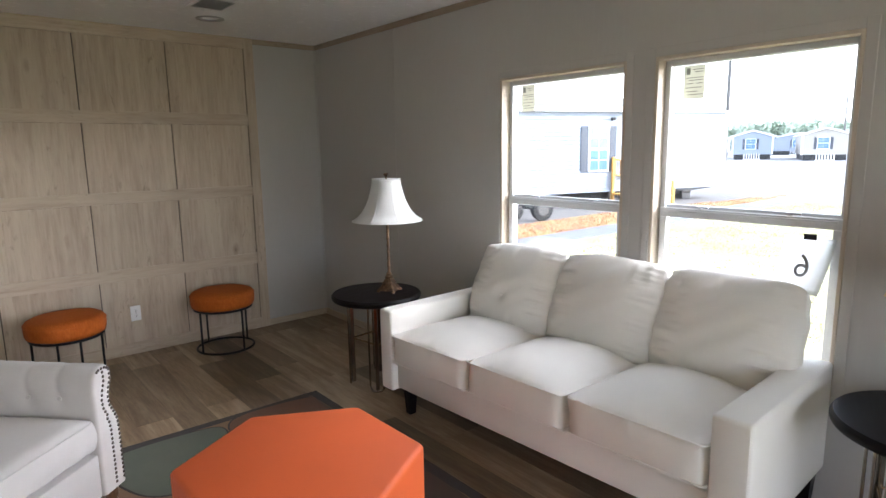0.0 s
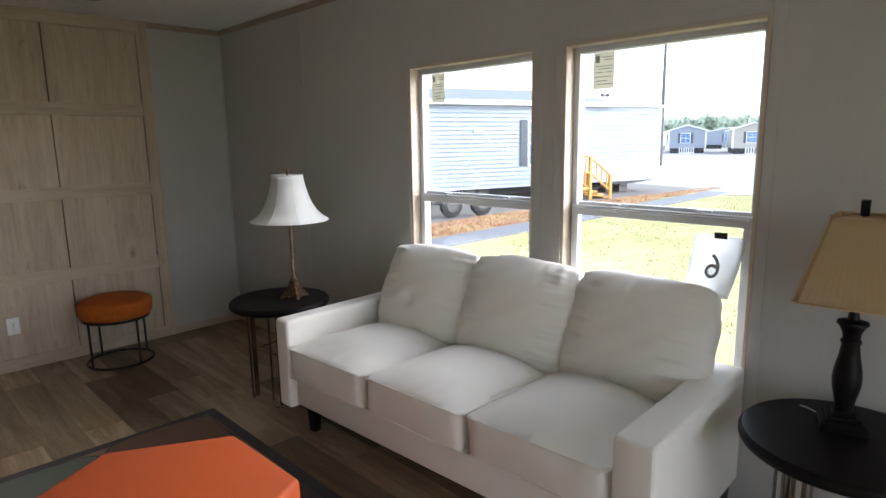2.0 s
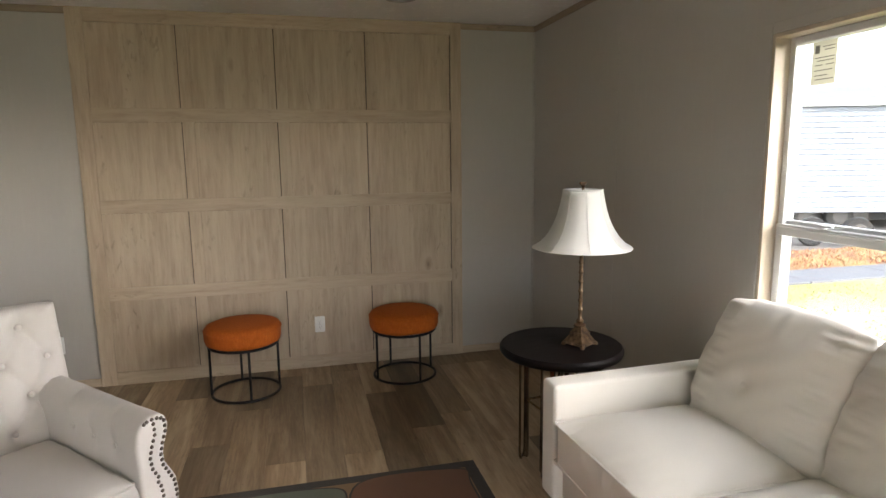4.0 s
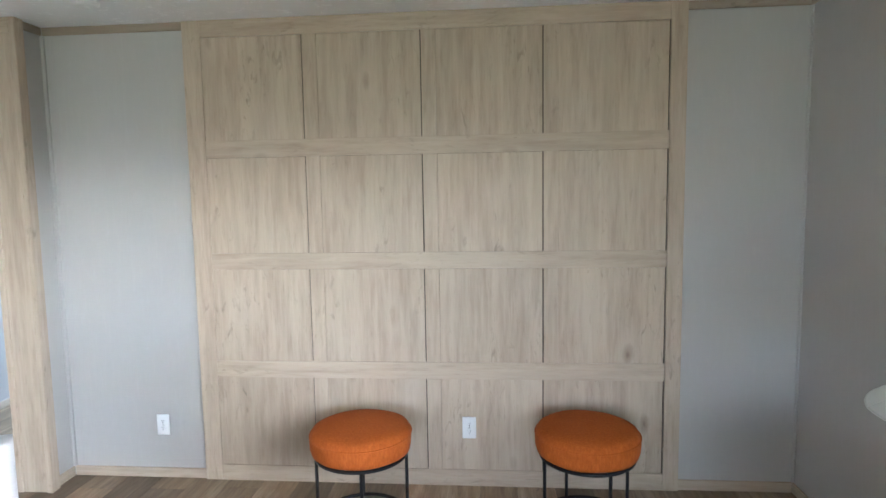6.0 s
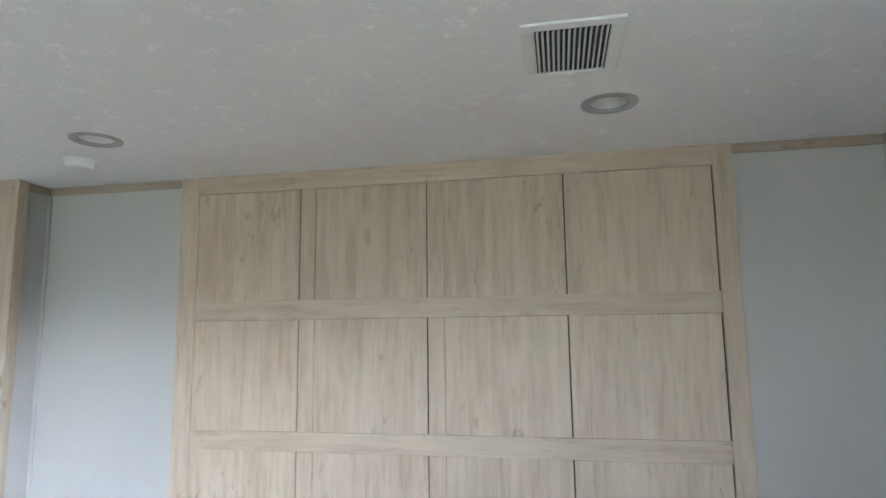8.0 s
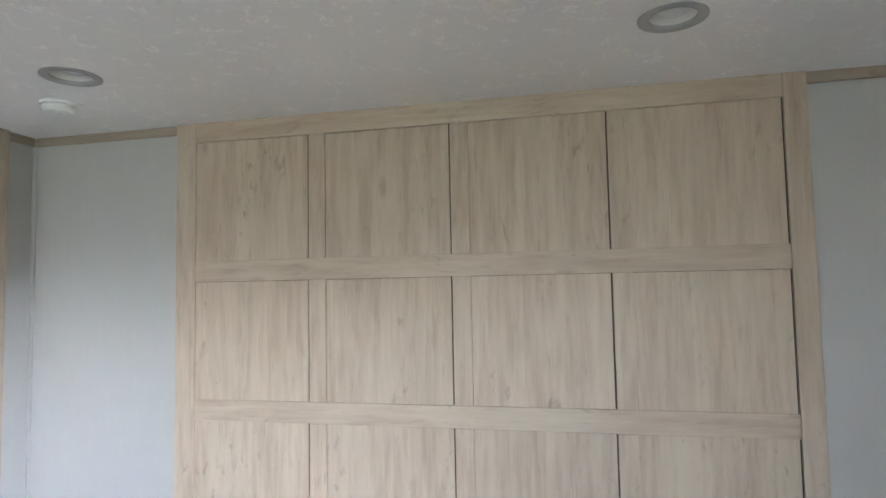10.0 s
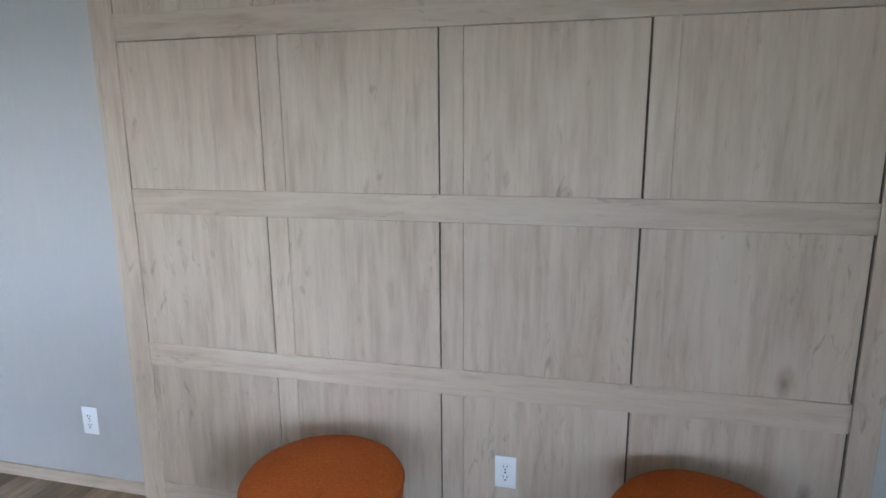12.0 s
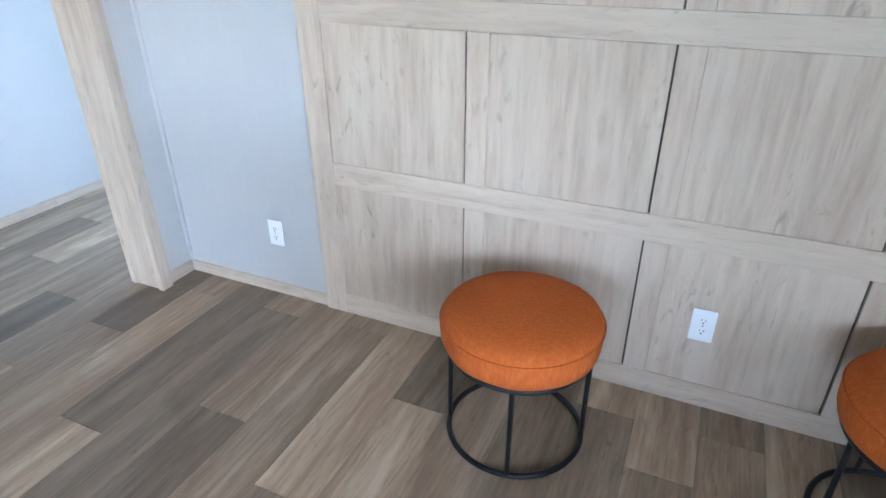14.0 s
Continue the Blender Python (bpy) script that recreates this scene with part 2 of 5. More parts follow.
M_BLACK.node_tree.nodes["Principled BSDF"].inputs["Specular IOR Level"].default_value = 0.3
bump(M_BLACK, noise_tex(M_BLACK, coords(M_BLACK), 300), 0.06, 0.001)
M_BRASS = material("antique_brass", (0.42, 0.30, 0.16), 0.25, 1.0)
M_CHROME = material("smoked_chrome", (0.26, 0.235, 0.20), 0.2, 1.0)
M_RING = material("grey_trim_ring", (0.36, 0.355, 0.35), 0.35)
M_SATIN = material("satin_reflector", (0.80, 0.79, 0.77), 0.4, 0.5)
M_BRONZE = material("aged_bronze", (0.16, 0.10, 0.06), 0.42, 0.8)
_f = noise_tex(M_BRONZE, coords(M_BRONZE), 40, 5)
colour_in(M_BRONZE, ramp(M_BRONZE, _f, [(0.35, (0.07, 0.045, 0.03)), (0.6, (0.22, 0.14, 0.08)), (0.75, (0.36, 0.25, 0.15))]))
bump(M_BRONZE, _f, 0.3, 0.003)
M_NAIL = material("pewter_nailhead", (0.12, 0.10, 0.085), 0.28, 0.9)


def shade_cloth(name, colour, through, pleats):
    m = material(name, colour, 0.8)
    n, l, b = kit(m)
    v = coords(m)
    f = noise_tex(m, v, 500, 2)
    colour_in(m, blend(m, colour, tuple(k * 0.9 for k in colour), f))
    tr, mx = n.new("ShaderNodeBsdfTranslucent"), n.new("ShaderNodeMixShader")
    tr.inputs["Color"].default_value = (*colour, 1)
    mx.inputs["Fac"].default_value = through
    l.new(b.outputs[0], mx.inputs[1])
    l.new(tr.outputs[0], mx.inputs[2])
    l.new(mx.outputs[0], n["Material Output"].inputs["Surface"])
    bump(m, f, 0.1, 0.002)
    return m


M_SHADE_W = shade_cloth("white_silk_shade", (0.82, 0.82, 0.80), 0.35, 0)
M_SHADE_G = shade_cloth("gold_pleated_shade", (0.68, 0.52, 0.30), 0.45, 1)
M_PAPER = shade_cloth("printer_paper", (0.84, 0.85, 0.87), 0.6, 0)
M_STICKER = shade_cloth("buff_label_paper", (0.66, 0.65, 0.57), 0.5, 0)
M_PRINT = material("grey_print", (0.24, 0.25, 0.265), 0.7)
M_INK = material("faded_ink", (0.20, 0.20, 0.175), 0.8)
M_TAPE = material("black_tape", (0.012, 0.012, 0.012), 0.45)
M_WIRE = material("white_flex", (0.7, 0.7, 0.68), 0.4)

M_RUG_EDGE = plain_cloth("rug_dark_brown", (0.026, 0.018, 0.013), 260, 0.95, 0.5, 0.2)
M_RUG_TAN = plain_cloth("rug_tan", (0.20, 0.115, 0.05), 260, 0.95, 0.5, 0.2)
M_RUG_RUST = plain_cloth("rug_rust", (0.135, 0.055, 0.022), 260, 0.95, 0.5, 0.2)
M_RUG_SAGE = plain_cloth("rug_sage", (0.095, 0.11, 0.075), 260, 0.95, 0.5, 0.2)
M_RUG_UMBER = plain_cloth("rug_umber", (0.06, 0.036, 0.02), 260, 0.95, 0.5, 0.2)


# ---- building helpers ----
def add_box(bm, x0, x1, y0, y1, z0, z1, bevel=0.0, seg=1):
    r = bmesh.ops.create_cube(bm, size=1.0)
    vs = r["verts"]
    for v in vs:
        v.co = Vector((x0 + (v.co.x + 0.5) * (x1 - x0), y0 + (v.co.y + 0.5) * (y1 - y0), z0 + (v.co.z + 0.5) * (z1 - z0)))
    if bevel > 0:
        es = {e for v in vs for e in v.link_edges}
        bmesh.ops.bevel(bm, geom=list(es), offset=bevel, segments=seg, profile=0.5, affect="EDGES")
    return bm


def box(x0, x1, y0, y1, z0, z1, bevel=0.0, seg=1):
    return add_box(bmesh.new(), min(x0, x1), max(x0, x1), min(y0, y1), max(y0, y1), min(z0, z1), max(z0, z1), bevel, seg)


def add_lathe(bm, profile, n=32, centre=(0, 0, 0), twist=None):
    """Turns (radius, z) points about z; profile ends at radius 0 are closed by a cap."""
    rings = []
    for r, z in profile:
        ring = []
        for i in range(n):
            a = 2 * math.pi * i / n
            k = twist(a, z) if twist else 1.0
            ring.append(bm.verts.new((centre[0] + r * k * math.cos(a), centre[1] + r * k * math.sin(a), centre[2] + z)))
        rings.append(ring)
    for a, b in zip(rings, rings[1:]):
        for i in range(n):
            bm.faces.new((a[i], a[(i + 1) % n], b[(i + 1) % n], b[i]))
    bm.faces.new(list(reversed(rings[0])))
    bm.faces.new(rings[-1])
    return bm


def lathe(profile, n=32, centre=(0, 0, 0), twist=None):
    return add_lathe(bmesh.new(), profile, n, centre, twist)


def add_tube(bm, points, radius, n=10, closed=False):
    """A round rod along points."""
    pts = [Vector(p) for p in points]
    rings, count = [], len(pts)
    for i, p in enumerate(pts):
        a = pts[i - 1] if (i or closed) else p
        b = pts[(i + 1) % count] if (i < count - 1 or closed) else p
        d = (b - a).normalized()
        side = d.cross(Vector((0, 0, 1)))
        if side.length < 0.05:
            side = d.cross(Vector((0, 1, 0)))
        side.normalize()
        up = side.cross(d)
        rings.append([bm.verts.new(p + radius * (math.cos(2 * math.pi * k / n) * side + math.sin(2 * math.pi * k / n) * up)) for k in range(n)])
    pairs = list(zip(rings, rings[1:])) + ([(rings[-1], rings[0])] if closed else [])
    for a, b in pairs:
        for k in range(n):
            bm.faces.new((a[k], b[k], b[(k + 1) % n], a[(k + 1) % n]))
    if not closed:
        bm.faces.new(rings[0])
        bm.faces.new(list(reversed(rings[-1])))
    return bm


def tube(points, radius, n=10, closed=False):
    return add_tube(bmesh.new(), points, radius, n, closed)


def prism(outline, y0, y1, bevel=0.0, seg=2):
    """An outline of (x, z) drawn out along y."""
    bm = bmesh.new()
    a = [bm.verts.new((x, y0, z)) for x, z in outline]
    b = [bm.verts.new((x, y1, z)) for x, z in outline]
    n = len(outline)
    for i in range(n):
        bm.faces.new((a[i], a[(i + 1) % n], b[(i + 1) % n], b[i]))
    f1, f2 = bm.faces.new(list(reversed(a))), bm.faces.new(b)
    if bevel:
        bmesh.ops.recalc_face_normals(bm, faces=bm.faces)
        bmesh.ops.bevel(bm, geom=list(f1.edges) + list(f2.edges), offset=bevel, segments=seg, profile=0.5, affect="EDGES")
    return bm


def slab(outline, z0, z1, bevel=0.0):
    """An outline of (x, y) given thickness from z0 to z1."""
    bm = bmesh.new()
    a = [bm.verts.new((x, y, z0)) for x, y in outline]
    b = [bm.verts.new((x, y, z1)) for x, y in outline]
    n = len(outline)
    for i in range(n):
        bm.faces.new((a[i], a[(i + 1) % n], b[(i + 1) % n], b[i]))
    bm.faces.new(list(reversed(a)))
    top = bm.faces.new(b)
    bmesh.ops.recalc_face_normals(bm, faces=bm.faces)
    if bevel:
        bmesh.ops.bevel(bm, geom=list(top.edges), offset=bevel, segments=2, profile=0.5, affect="EDGES")
    return bm


def mesh_of(bm, name, mat, smooth=False):
    bmesh.ops.recalc_face_normals(bm, faces=bm.faces)
    me = bpy.data.meshes.new(name)
    bm.to_mesh(me)
    bm.free()
    me.materials.append(mat)
    if smooth:
        me.polygons.foreach_set("use_smooth", [True] * len(me.polygons))
        me.set_sharp_from_angle(angle=radians(smooth if smooth is not True else 40))
    return me


def part(name, bm, mat, parent=None, label="", smooth=False):
    ob = new(name, mesh_of(bm, name, mat, smooth))
    if parent is not None:
        ob.parent = parent
    if label:
        ob["label"] = label
    return ob


def thing(name, m, label, category, group="", kind=""):
    ob = new(name)
    ob.empty_display_size = 0.1
    ob.matrix_world = m
    return tagged(ob, label, category, group, kind)


def structure(name, bm, mat, label="", category="", smooth=False):
    return tagged(part(name, bm, mat, None, "", smooth), label, category, "", "structure")


def cushion(sx, sy, sz, cuts=18, edge=0.62, puff=3.0, wrinkle=0.004, seed=0, corner=0.05):
    """A stuffed cushion centred on the origin, sx by sy by sz, fullest in the middle of its two large faces."""
    bm = bmesh.new()
    bmesh.ops.create_cube(bm, size=2.0)
    bmesh.ops.subdivide_edges(bm, edges=bm.edges[:], cuts=cuts, use_grid_fill=True)
    for v in bm.verts:
        x, y, z = v.co
        t = edge + (1 - edge) * max(0.0, 1 - abs(x) ** puff) ** 0.5 * max(0.0, 1 - abs(y) ** puff) ** 0.5
        # rounded plan corners and bellied sides
        k = 1 - corner * (x * x * y * y)
        side = 1 - 0.035 * z * z
        v.co = Vector((x * k * side * sx / 2, y * k * side * sy / 2, z * t * sz / 2))
    bm.normal_update()
    for v in bm.verts:
        p = v.co
        near = max(abs(p.x) / (sx / 2), abs(p.y) / (sy / 2))
        q = Vector((p.x * 7 + seed * 9.1, p.y * 7, p.z * 7))
        d = noise.noise(q) * wrinkle * 1.3
        w = noise.noise(Vector((p.x * 38 + seed * 3.3, p.y * 9, p.z * 9))) * max(0.0, near - 0.55) / 0.45
        w += noise.noise(Vector((p.x * 9, p.y * 38 + seed * 5.7, p.z * 9))) * max(0.0, near - 0.6) / 0.4
        v.co = p + v.normal * (d + w * wrinkle * 0.9)
    return bm


def rim(sx, sy, z, n=9, r=0.05):
    """Points round a rounded rectangle, for a piping."""
    pts = []
    for cx, cy, a0 in ((1, 1, 0), (-1, 1, 90), (-1, -1, 180), (1, -1, 270)):
        for k in range(n):
            a = radians(a0 + 90 * k / (n - 1))
            pts.append((cx * (sx / 2 - r) + r * math.cos(a), cy * (sy / 2 - r) + r * math.sin(a), z))
    return pts


# ---- the room: floor 0, ceiling 2.44, feature wall along x at y = 0, window wall along y at x = 3.07 ----
CEIL, WX, WY = 2.44, 3.07, 0.022
FAR, LEFT = -8.2, -2.1
W1, W2 = (-3.164, -2.290), (-4.162, -3.321)
SILL, HEAD = 0.50, 1.938

structure("floor", box(LEFT - 0.1, WX + 0.12, FAR - 0.1, 3.1, -0.12, -0.006), M_SLOT, "subfloor under wood-look planks", "floor")
CANS = ((1.965, -0.565), (0.03, -0.62))
bm = bmesh.new()
loops = [[(LEFT - 0.1, FAR - 0.1), (WX + 0.12, FAR - 0.1), (WX + 0.12, 3.1), (LEFT - 0.1, 3.1)]]
loops += [[(cx + 0.068 * math.cos(2 * math.pi * k / 40), cy + 0.068 * math.sin(2 * math.pi * k / 40)) for k in range(40)] for cx, cy in CANS]
for lp in loops:
    vs = [bm.verts.new((x, y, CEIL)) for x, y in lp]
    for k in range(len(vs)):
        bm.edges.new((vs[k], vs[(k + 1) % len(vs)]))
bmesh.ops.triangle_fill(bm, use_beauty=True, use_dissolve=False, edges=bm.edges[:])
bottom = bm.faces[:]
add_box(bm, LEFT - 0.1, WX + 0.12, FAR - 0.1, 3.1, CEIL + 0.14, CEIL + 0.24)
structure("ceiling", bm, M_CEIL, "white knockdown-textured ceiling", "ceiling")
structure("wall_north", box(-0.80, WX + 0.12, WY, WY + 0.11, 0, CEIL), M_WALL, "grey wallboard wall behind the wood panelling", "wall")


def holed(name, along_x, a0, a1, b0, b1, hole, label):
    """A wall from a0 to a1 along x or y, b0 to b1 thick, with one rectangular opening (a, a, z, z)."""
    h0, h1, z0, z1 = hole
    first = None
    for p, q, c, d in ((a0, h0, 0, CEIL), (h1, a1, 0, CEIL), (h0, h1, 0, z0), (h0, h1, z1, CEIL)):
        if q - p < 0.001 or d - c < 0.001:
            continue
        bm = box(p, q, b0, b1, c, d) if along_x else box(b0, b1, p, q, c, d)
        if first is None:
            first = structure(name, bm, M_WALL, label, "wall")
        else:
            part("wall_piece", bm, M_WALL, first)


# hole in this wall is unseen, added for the large fill lamp
holed("wall_south", True, LEFT - 0.1, WX + 0.12, FAR - 0.1, FAR, (-0.3, 2.3, 0.15, 2.15), "plain grey wallboard wall")
structure("wall_west", box(LEFT - 0.1, LEFT, FAR, 3.0, 0, CEIL), M_WALL, "plain light grey wallboard wall of the passage", "wall")
# passage-end hole is likewise unseen, added for the bluish fill lamp
holed("wall_hall_end", True, LEFT, -0.8, 3.0, 3.1, (-1.9, -1.1, 0.8, 2.0), "plain grey wall closing the passage")
structure("wall_hall_side", box(-0.97, -0.80, -0.136, 3.0, 0, CEIL), M_WALL, "grey return wall at the end of the panelled wall", "wall")

# window wall in pieces round the two windows and one added, unseen fill opening
wall_east = structure("wall_east", box(WX, WX + 0.12, W1[1], WY, 0, CEIL), M_WALL, "taupe-grey wallboard wall with two windows", "wall")
FILL_GAP = (-7.26, -6.44)
for y0, y1, z0, z1 in ((FAR, FILL_GAP[0], 0, CEIL), (FILL_GAP[1], W2[0], 0, CEIL), (FILL_GAP[0], FILL_GAP[1], 0, 0.52), (FILL_GAP[0], FILL_GAP[1], 1.92, CEIL),
                       (W2[1], W1[0], 0, CEIL), (W2[0], W2[1], 0, SILL), (W2[0], W2[1], HEAD, CEIL),
                       (W1[0], W1[1], 0, SILL), (W1[0], W1[1], HEAD, CEIL)):
    part("wall_piece", box(WX, WX + 0.12, y0, y1, z0, z1), M_WALL, wall_east)


def window(y0, y1, name):
    """Single-hung white vinyl window, with a wood-look jamb liner and casing."""
    w = tagged(new(name), "white vinyl single-hung window with pale wood jamb", "window", "", "structure")
    x0 = WX
    t = 0.016
    for a, b, c, d in ((y0, y0 + t, SILL, HEAD), (y1 - t, y1, SILL, HEAD)):
        part("jamb", box(x0 - 0.004, x0 + 0.118, a, b, c, d, 0.002), M_JAMB, w)
    part("head_jamb", box(x0 - 0.004, x0 + 0.118, y0 + t, y1 - t, HEAD - t, HEAD, 0.002), M_JAMB, w)
    part("window_sill", box(x0 - 0.02, x0 + 0.118, y0 + t, y1 - t, SILL, SILL + t, 0.003), M_JAMB, w)
    c = 0.042
    for a, b in ((y0 - c, y0 - 0.001), (y1 + 0.001, y1 + c)):
        part("casing", box(x0 - 0.0055, x0 - 0.001, a, b, SILL - c, HEAD + c, 0.002), M_WALL, w)
    part("casing", box(x0 - 0.0055, x0 - 0.001, y0, y1, HEAD + 0.001, HEAD + c, 0.002), M_WALL, w)
    # outer frame
    f = 0.027
    a, b, lo, hi = y0 + t, y1 - t, SILL + t, HEAD - t
    xf = x0 + 0.062
    mid = 1.205
    frame_ob = part("window_frame", box(xf, xf + 0.05, a, a + f, lo, hi, 0.003), M_VINYL, w)
    for k in ((b - f, b, lo, hi), (a + f, b - f, hi - f, hi), (a + f, b - f, lo, lo + f)):
        part("frame_member", box(xf, xf + 0.05, *k, 0.003), M_VINYL, frame_ob)
    # lower sash, set inwards
    s = 0.034
    xs = xf - 0.016
    sash = part("lower_sash", box(xs, xs + 0.024, a + f - 0.016, b - f + 0.016, mid - 0.022, mid + 0.022, 0.003), M_VINYL, w)
    for k in ((a + f - 0.016, a + f - 0.016 + s, lo + 0.02, mid - 0.022), (b - f + 0.016 - s, b - f + 0.016, lo + 0.02, mid - 0.022),
              (a + f - 0.016 + s, b - f + 0.016 - s, lo + 0.02, lo + 0.066)):
        part("sash_member", box(xs, xs + 0.024, *k, 0.003), M_VINYL, sash)
    part("sash_lip", box(xs - 0.008, xs + 0.002, a + f, b - f, mid + 0.006, mid + 0.014, 0.002), M_VINYL, sash)
    part("upper_sash", box(xf + 0.016, xf + 0.04, a + f, b - f, mid + 0.004, mid + 0.036, 0.003), M_VINYL, w)
    for k in (0.24, 0.76):
        yy = a + f + k * (b - a - 2 * f)
        latch = part("latch", lathe([(0.0, 0.0), (0.013, 0.0), (0.013, 0.010), (0.0, 0.012)], 14, (xs + 0.010, yy, mid + 0.023)), M_VINYL, sash)
        bm = box(xs - 0.004, xs + 0.012, yy - 0.045, yy + 0.015, mid + 0.028, mid + 0.038, 0.004, 2)
        part("latch_lever", bm, M_VINYL, latch, "", 40)
    for xg, z0, z1 in ((xf + 0.028, mid + 0.03, hi - f), (xs + 0.012, lo + 0.06, mid - 0.02)):
        p = part("pane", box(xg, xg + 0.003, a + f * 0.7, b - f * 0.7, z0, z1), M_GLASS, w)
        p.visible_shadow = False
    return xf, a + f, b - f, hi - f


WIN = [window(*W1, "window_1"), window(*W2, "window_2")]

# crown strip and baseboard, wood look
CROWN = 0.042
for name, bm, mat in (
    ("crown_trim", box(2.494, WX - 0.012, WY - 0.012, WY, CEIL - CROWN, CEIL, 0.003), M_CROWN_H),
    ("crown_trim", box(-0.79, -0.026, WY - 0.012, WY, CEIL - CROWN, CEIL, 0.003), M_CROWN_H),
    ("crown_trim", box(WX - 0.012, WX, FAR, WY, CEIL - CROWN, CEIL, 0.003), M_CROWN_Y),
    ("crown_trim", box(-0.80, -0.788, -0.133, WY - 0.012, CEIL - CROWN, CEIL, 0.003), M_CROWN_Y),
    ("baseboard", box(2.494, WX - 0.012, WY - 0.012, WY, 0, 0.055, 0.003), M_WOOD_H),
    ("baseboard", box(-0.79, -0.026, WY - 0.012, WY, 0, 0.055, 0.003), M_WOOD_H),
    ("baseboard", box(WX - 0.012, WX, FAR, WY, 0, 0.055, 0.003), M_WOOD_Y),
    ("baseboard", box(-0.80, -0.788, -0.133, WY - 0.012, 0, 0.055, 0.003), M_WOOD_Y),
    ("baseboard", box(LEFT, LEFT + 0.012, FAR, 3.0, 0, 0.055, 0.003), M_WOOD_Y),
):
    structure(name, bm, mat, "pale wood-look trim strip", "trim")
structure("corner_trim", box(-0.80, -0.782, WY - 0.016, WY, 0.055, CEIL - CROWN, 0.003), M_WALL, "grey corner bead", "trim")
structure("corner_trim", box(WX - 0.012, WX, WY - 0.012, WY, 0.055, CEIL - CROWN, 0.003), M_WALL, "grey corner bead", "trim")
for yy in (-1.17, -4.62):
    structure("seam_trim", box(WX - 0.002, WX, yy - 0.012, yy + 0.012, 0.055, CEIL - CROWN), M_WALL, "flat wallboard seam strip", "trim")

# wood-wrapped post at the end of the return wall, carrying the opening's header
post = tagged(new("wood_post"), "pale oak-look boxed post beside the passage opening", "post", "", "structure")
part("post_face", box(-0.955, -0.785, -0.186, -0.138, 0, CEIL - 0.06, 0.002), M_WOOD_V, post)
part("corner_board", box(-0.800, -0.769, -0.194, -0.134, 0, CEIL, 0.003), M_WOOD_V, post)
part("corner_board", box(-0.968, -0.935, -0.194, -0.134, 0, CEIL, 0.003), M_WOOD_V, post)
part("cap_board", box(-0.935, -0.800, -0.194, -0.138, CEIL - 0.075, CEIL, 0.003), M_WOOD_H, post)
structure("header_trim", box(LEFT, -0.968, -0.19, -0.138, CEIL - 0.075, CEIL, 0.003), M_WOOD_H, "pale wood header over the passage opening", "trim")

# ---- feature wall: battens and recessed panels ----
panelling = tagged(new("wood_panelling"), "pale greige oak-look board and batten feature wall", "wall panelling", "", "structure")
PITCH, BAT = 0.604, 0.0735
COL = [(BAT + PITCH * c, PITCH * (c + 1)) for c in range(4)]
ROWS_Z = [(0.088, 0.578), (0.668, 1.160), (1.246, 1.745), (1.833, 2.354)]
XL, XR = -0.022, 2.494
stile_x = [(XL, COL[0][0])] + [(COL[c][1], COL[c + 1][0]) for c in range(3)] + [(COL[3][1], XR)]
rail_z = [(0.0, 0.088), (0.578, 0.668), (1.160, 1.246), (1.745, 1.833), (2.354, CEIL)]
for a, b in (stile_x[0], stile_x[-1]):
    part("stile", box(a, b, 0.0, 0.014, 0, CEIL, 0.0012), M_WOOD_V, panelling)
for c, d in rail_z:
    part("rail", box(COL[0][0] + 0.0006, COL[3][1] - 0.0006, 0.0006, 0.014, c, d, 0.0012), M_WOOD_H, panelling)
for a, b in stile_x[1:-1]:
    for c, d in ROWS_Z:
        part("stile", box(a, b, 0.0003, 0.014, c + 0.0004, d - 0.0004, 0.0012), M_WOOD_V, panelling)
part("backing", box(XL, XR, 0.018, WY, 0, CEIL), M_GROOVE, panelling)
for a, b in COL:
    for c, d in ROWS_Z:
        part("panel", box(a + 0.0004, b - 0.0066, 0.006, 0.0135, c + 0.0004, d - 0.0016), M_WOOD_V, panelling)


def outlet(x, y, z):
    o = thing("wall_outlet", pose(x, y, z), "white duplex outlet with cover plate", "outlet", "outlets")
    part("cover_plate", box(-0.036, 0.036, -0.006, 0, -0.058, 0.058, 0.004, 2), M_PLASTIC, o, "", 40)
    for s in (-1, 1):
        r = part("receptacle", lathe([(0.0, 0.0), (0.0165, 0.0), (0.0165, 0.0015), (0.0, 0.0018)], 20), M_PLASTIC, o, "", 40)
        r.matrix_basis = pose(0, -0.006, s * 0.0195, 90) @ Matrix.Diagonal((1, 0.85, 1, 1))
        for k in (-1, 1):
            part("slot", box(k * 0.006 - 0.001, k * 0.006 + 0.001, -0.0088, -0.0070, s * 0.0195, s * 0.0195 + 0.008), M_SLOT, o)
        part("slot", box(-0.0025, 0.0025, -0.0088, -0.0070, s * 0.0195 - 0.0095, s * 0.0195 - 0.005), M_SLOT, o)
    part("screw", lathe([(0.0, 0.0), (0.003, 0.0), (0.002, 0.001), (0.0, 0.0012)], 10), M_CHROME, o).matrix_basis = pose(0, -0.006, 0, 90)
    return o


outlet(-0.262, WY, 0.300)
outlet(1.425, 0.006, 0.318)


# ---- ceiling fittings ----
def add_rings(bm, profile, n):
    """An open turned surface through (radius, z) points."""
    rings = [[bm.verts.new((r * math.cos(2 * math.pi * i / n), r * math.sin(2 * math.pi * i / n), z)) for i in range(n)] for r, z in profile]
    for a, b in zip(rings, rings[1:]):
        for i in range(n):
            bm.faces.new((a[i], a[(i + 1) % n], b[(i + 1) % n], b[i]))


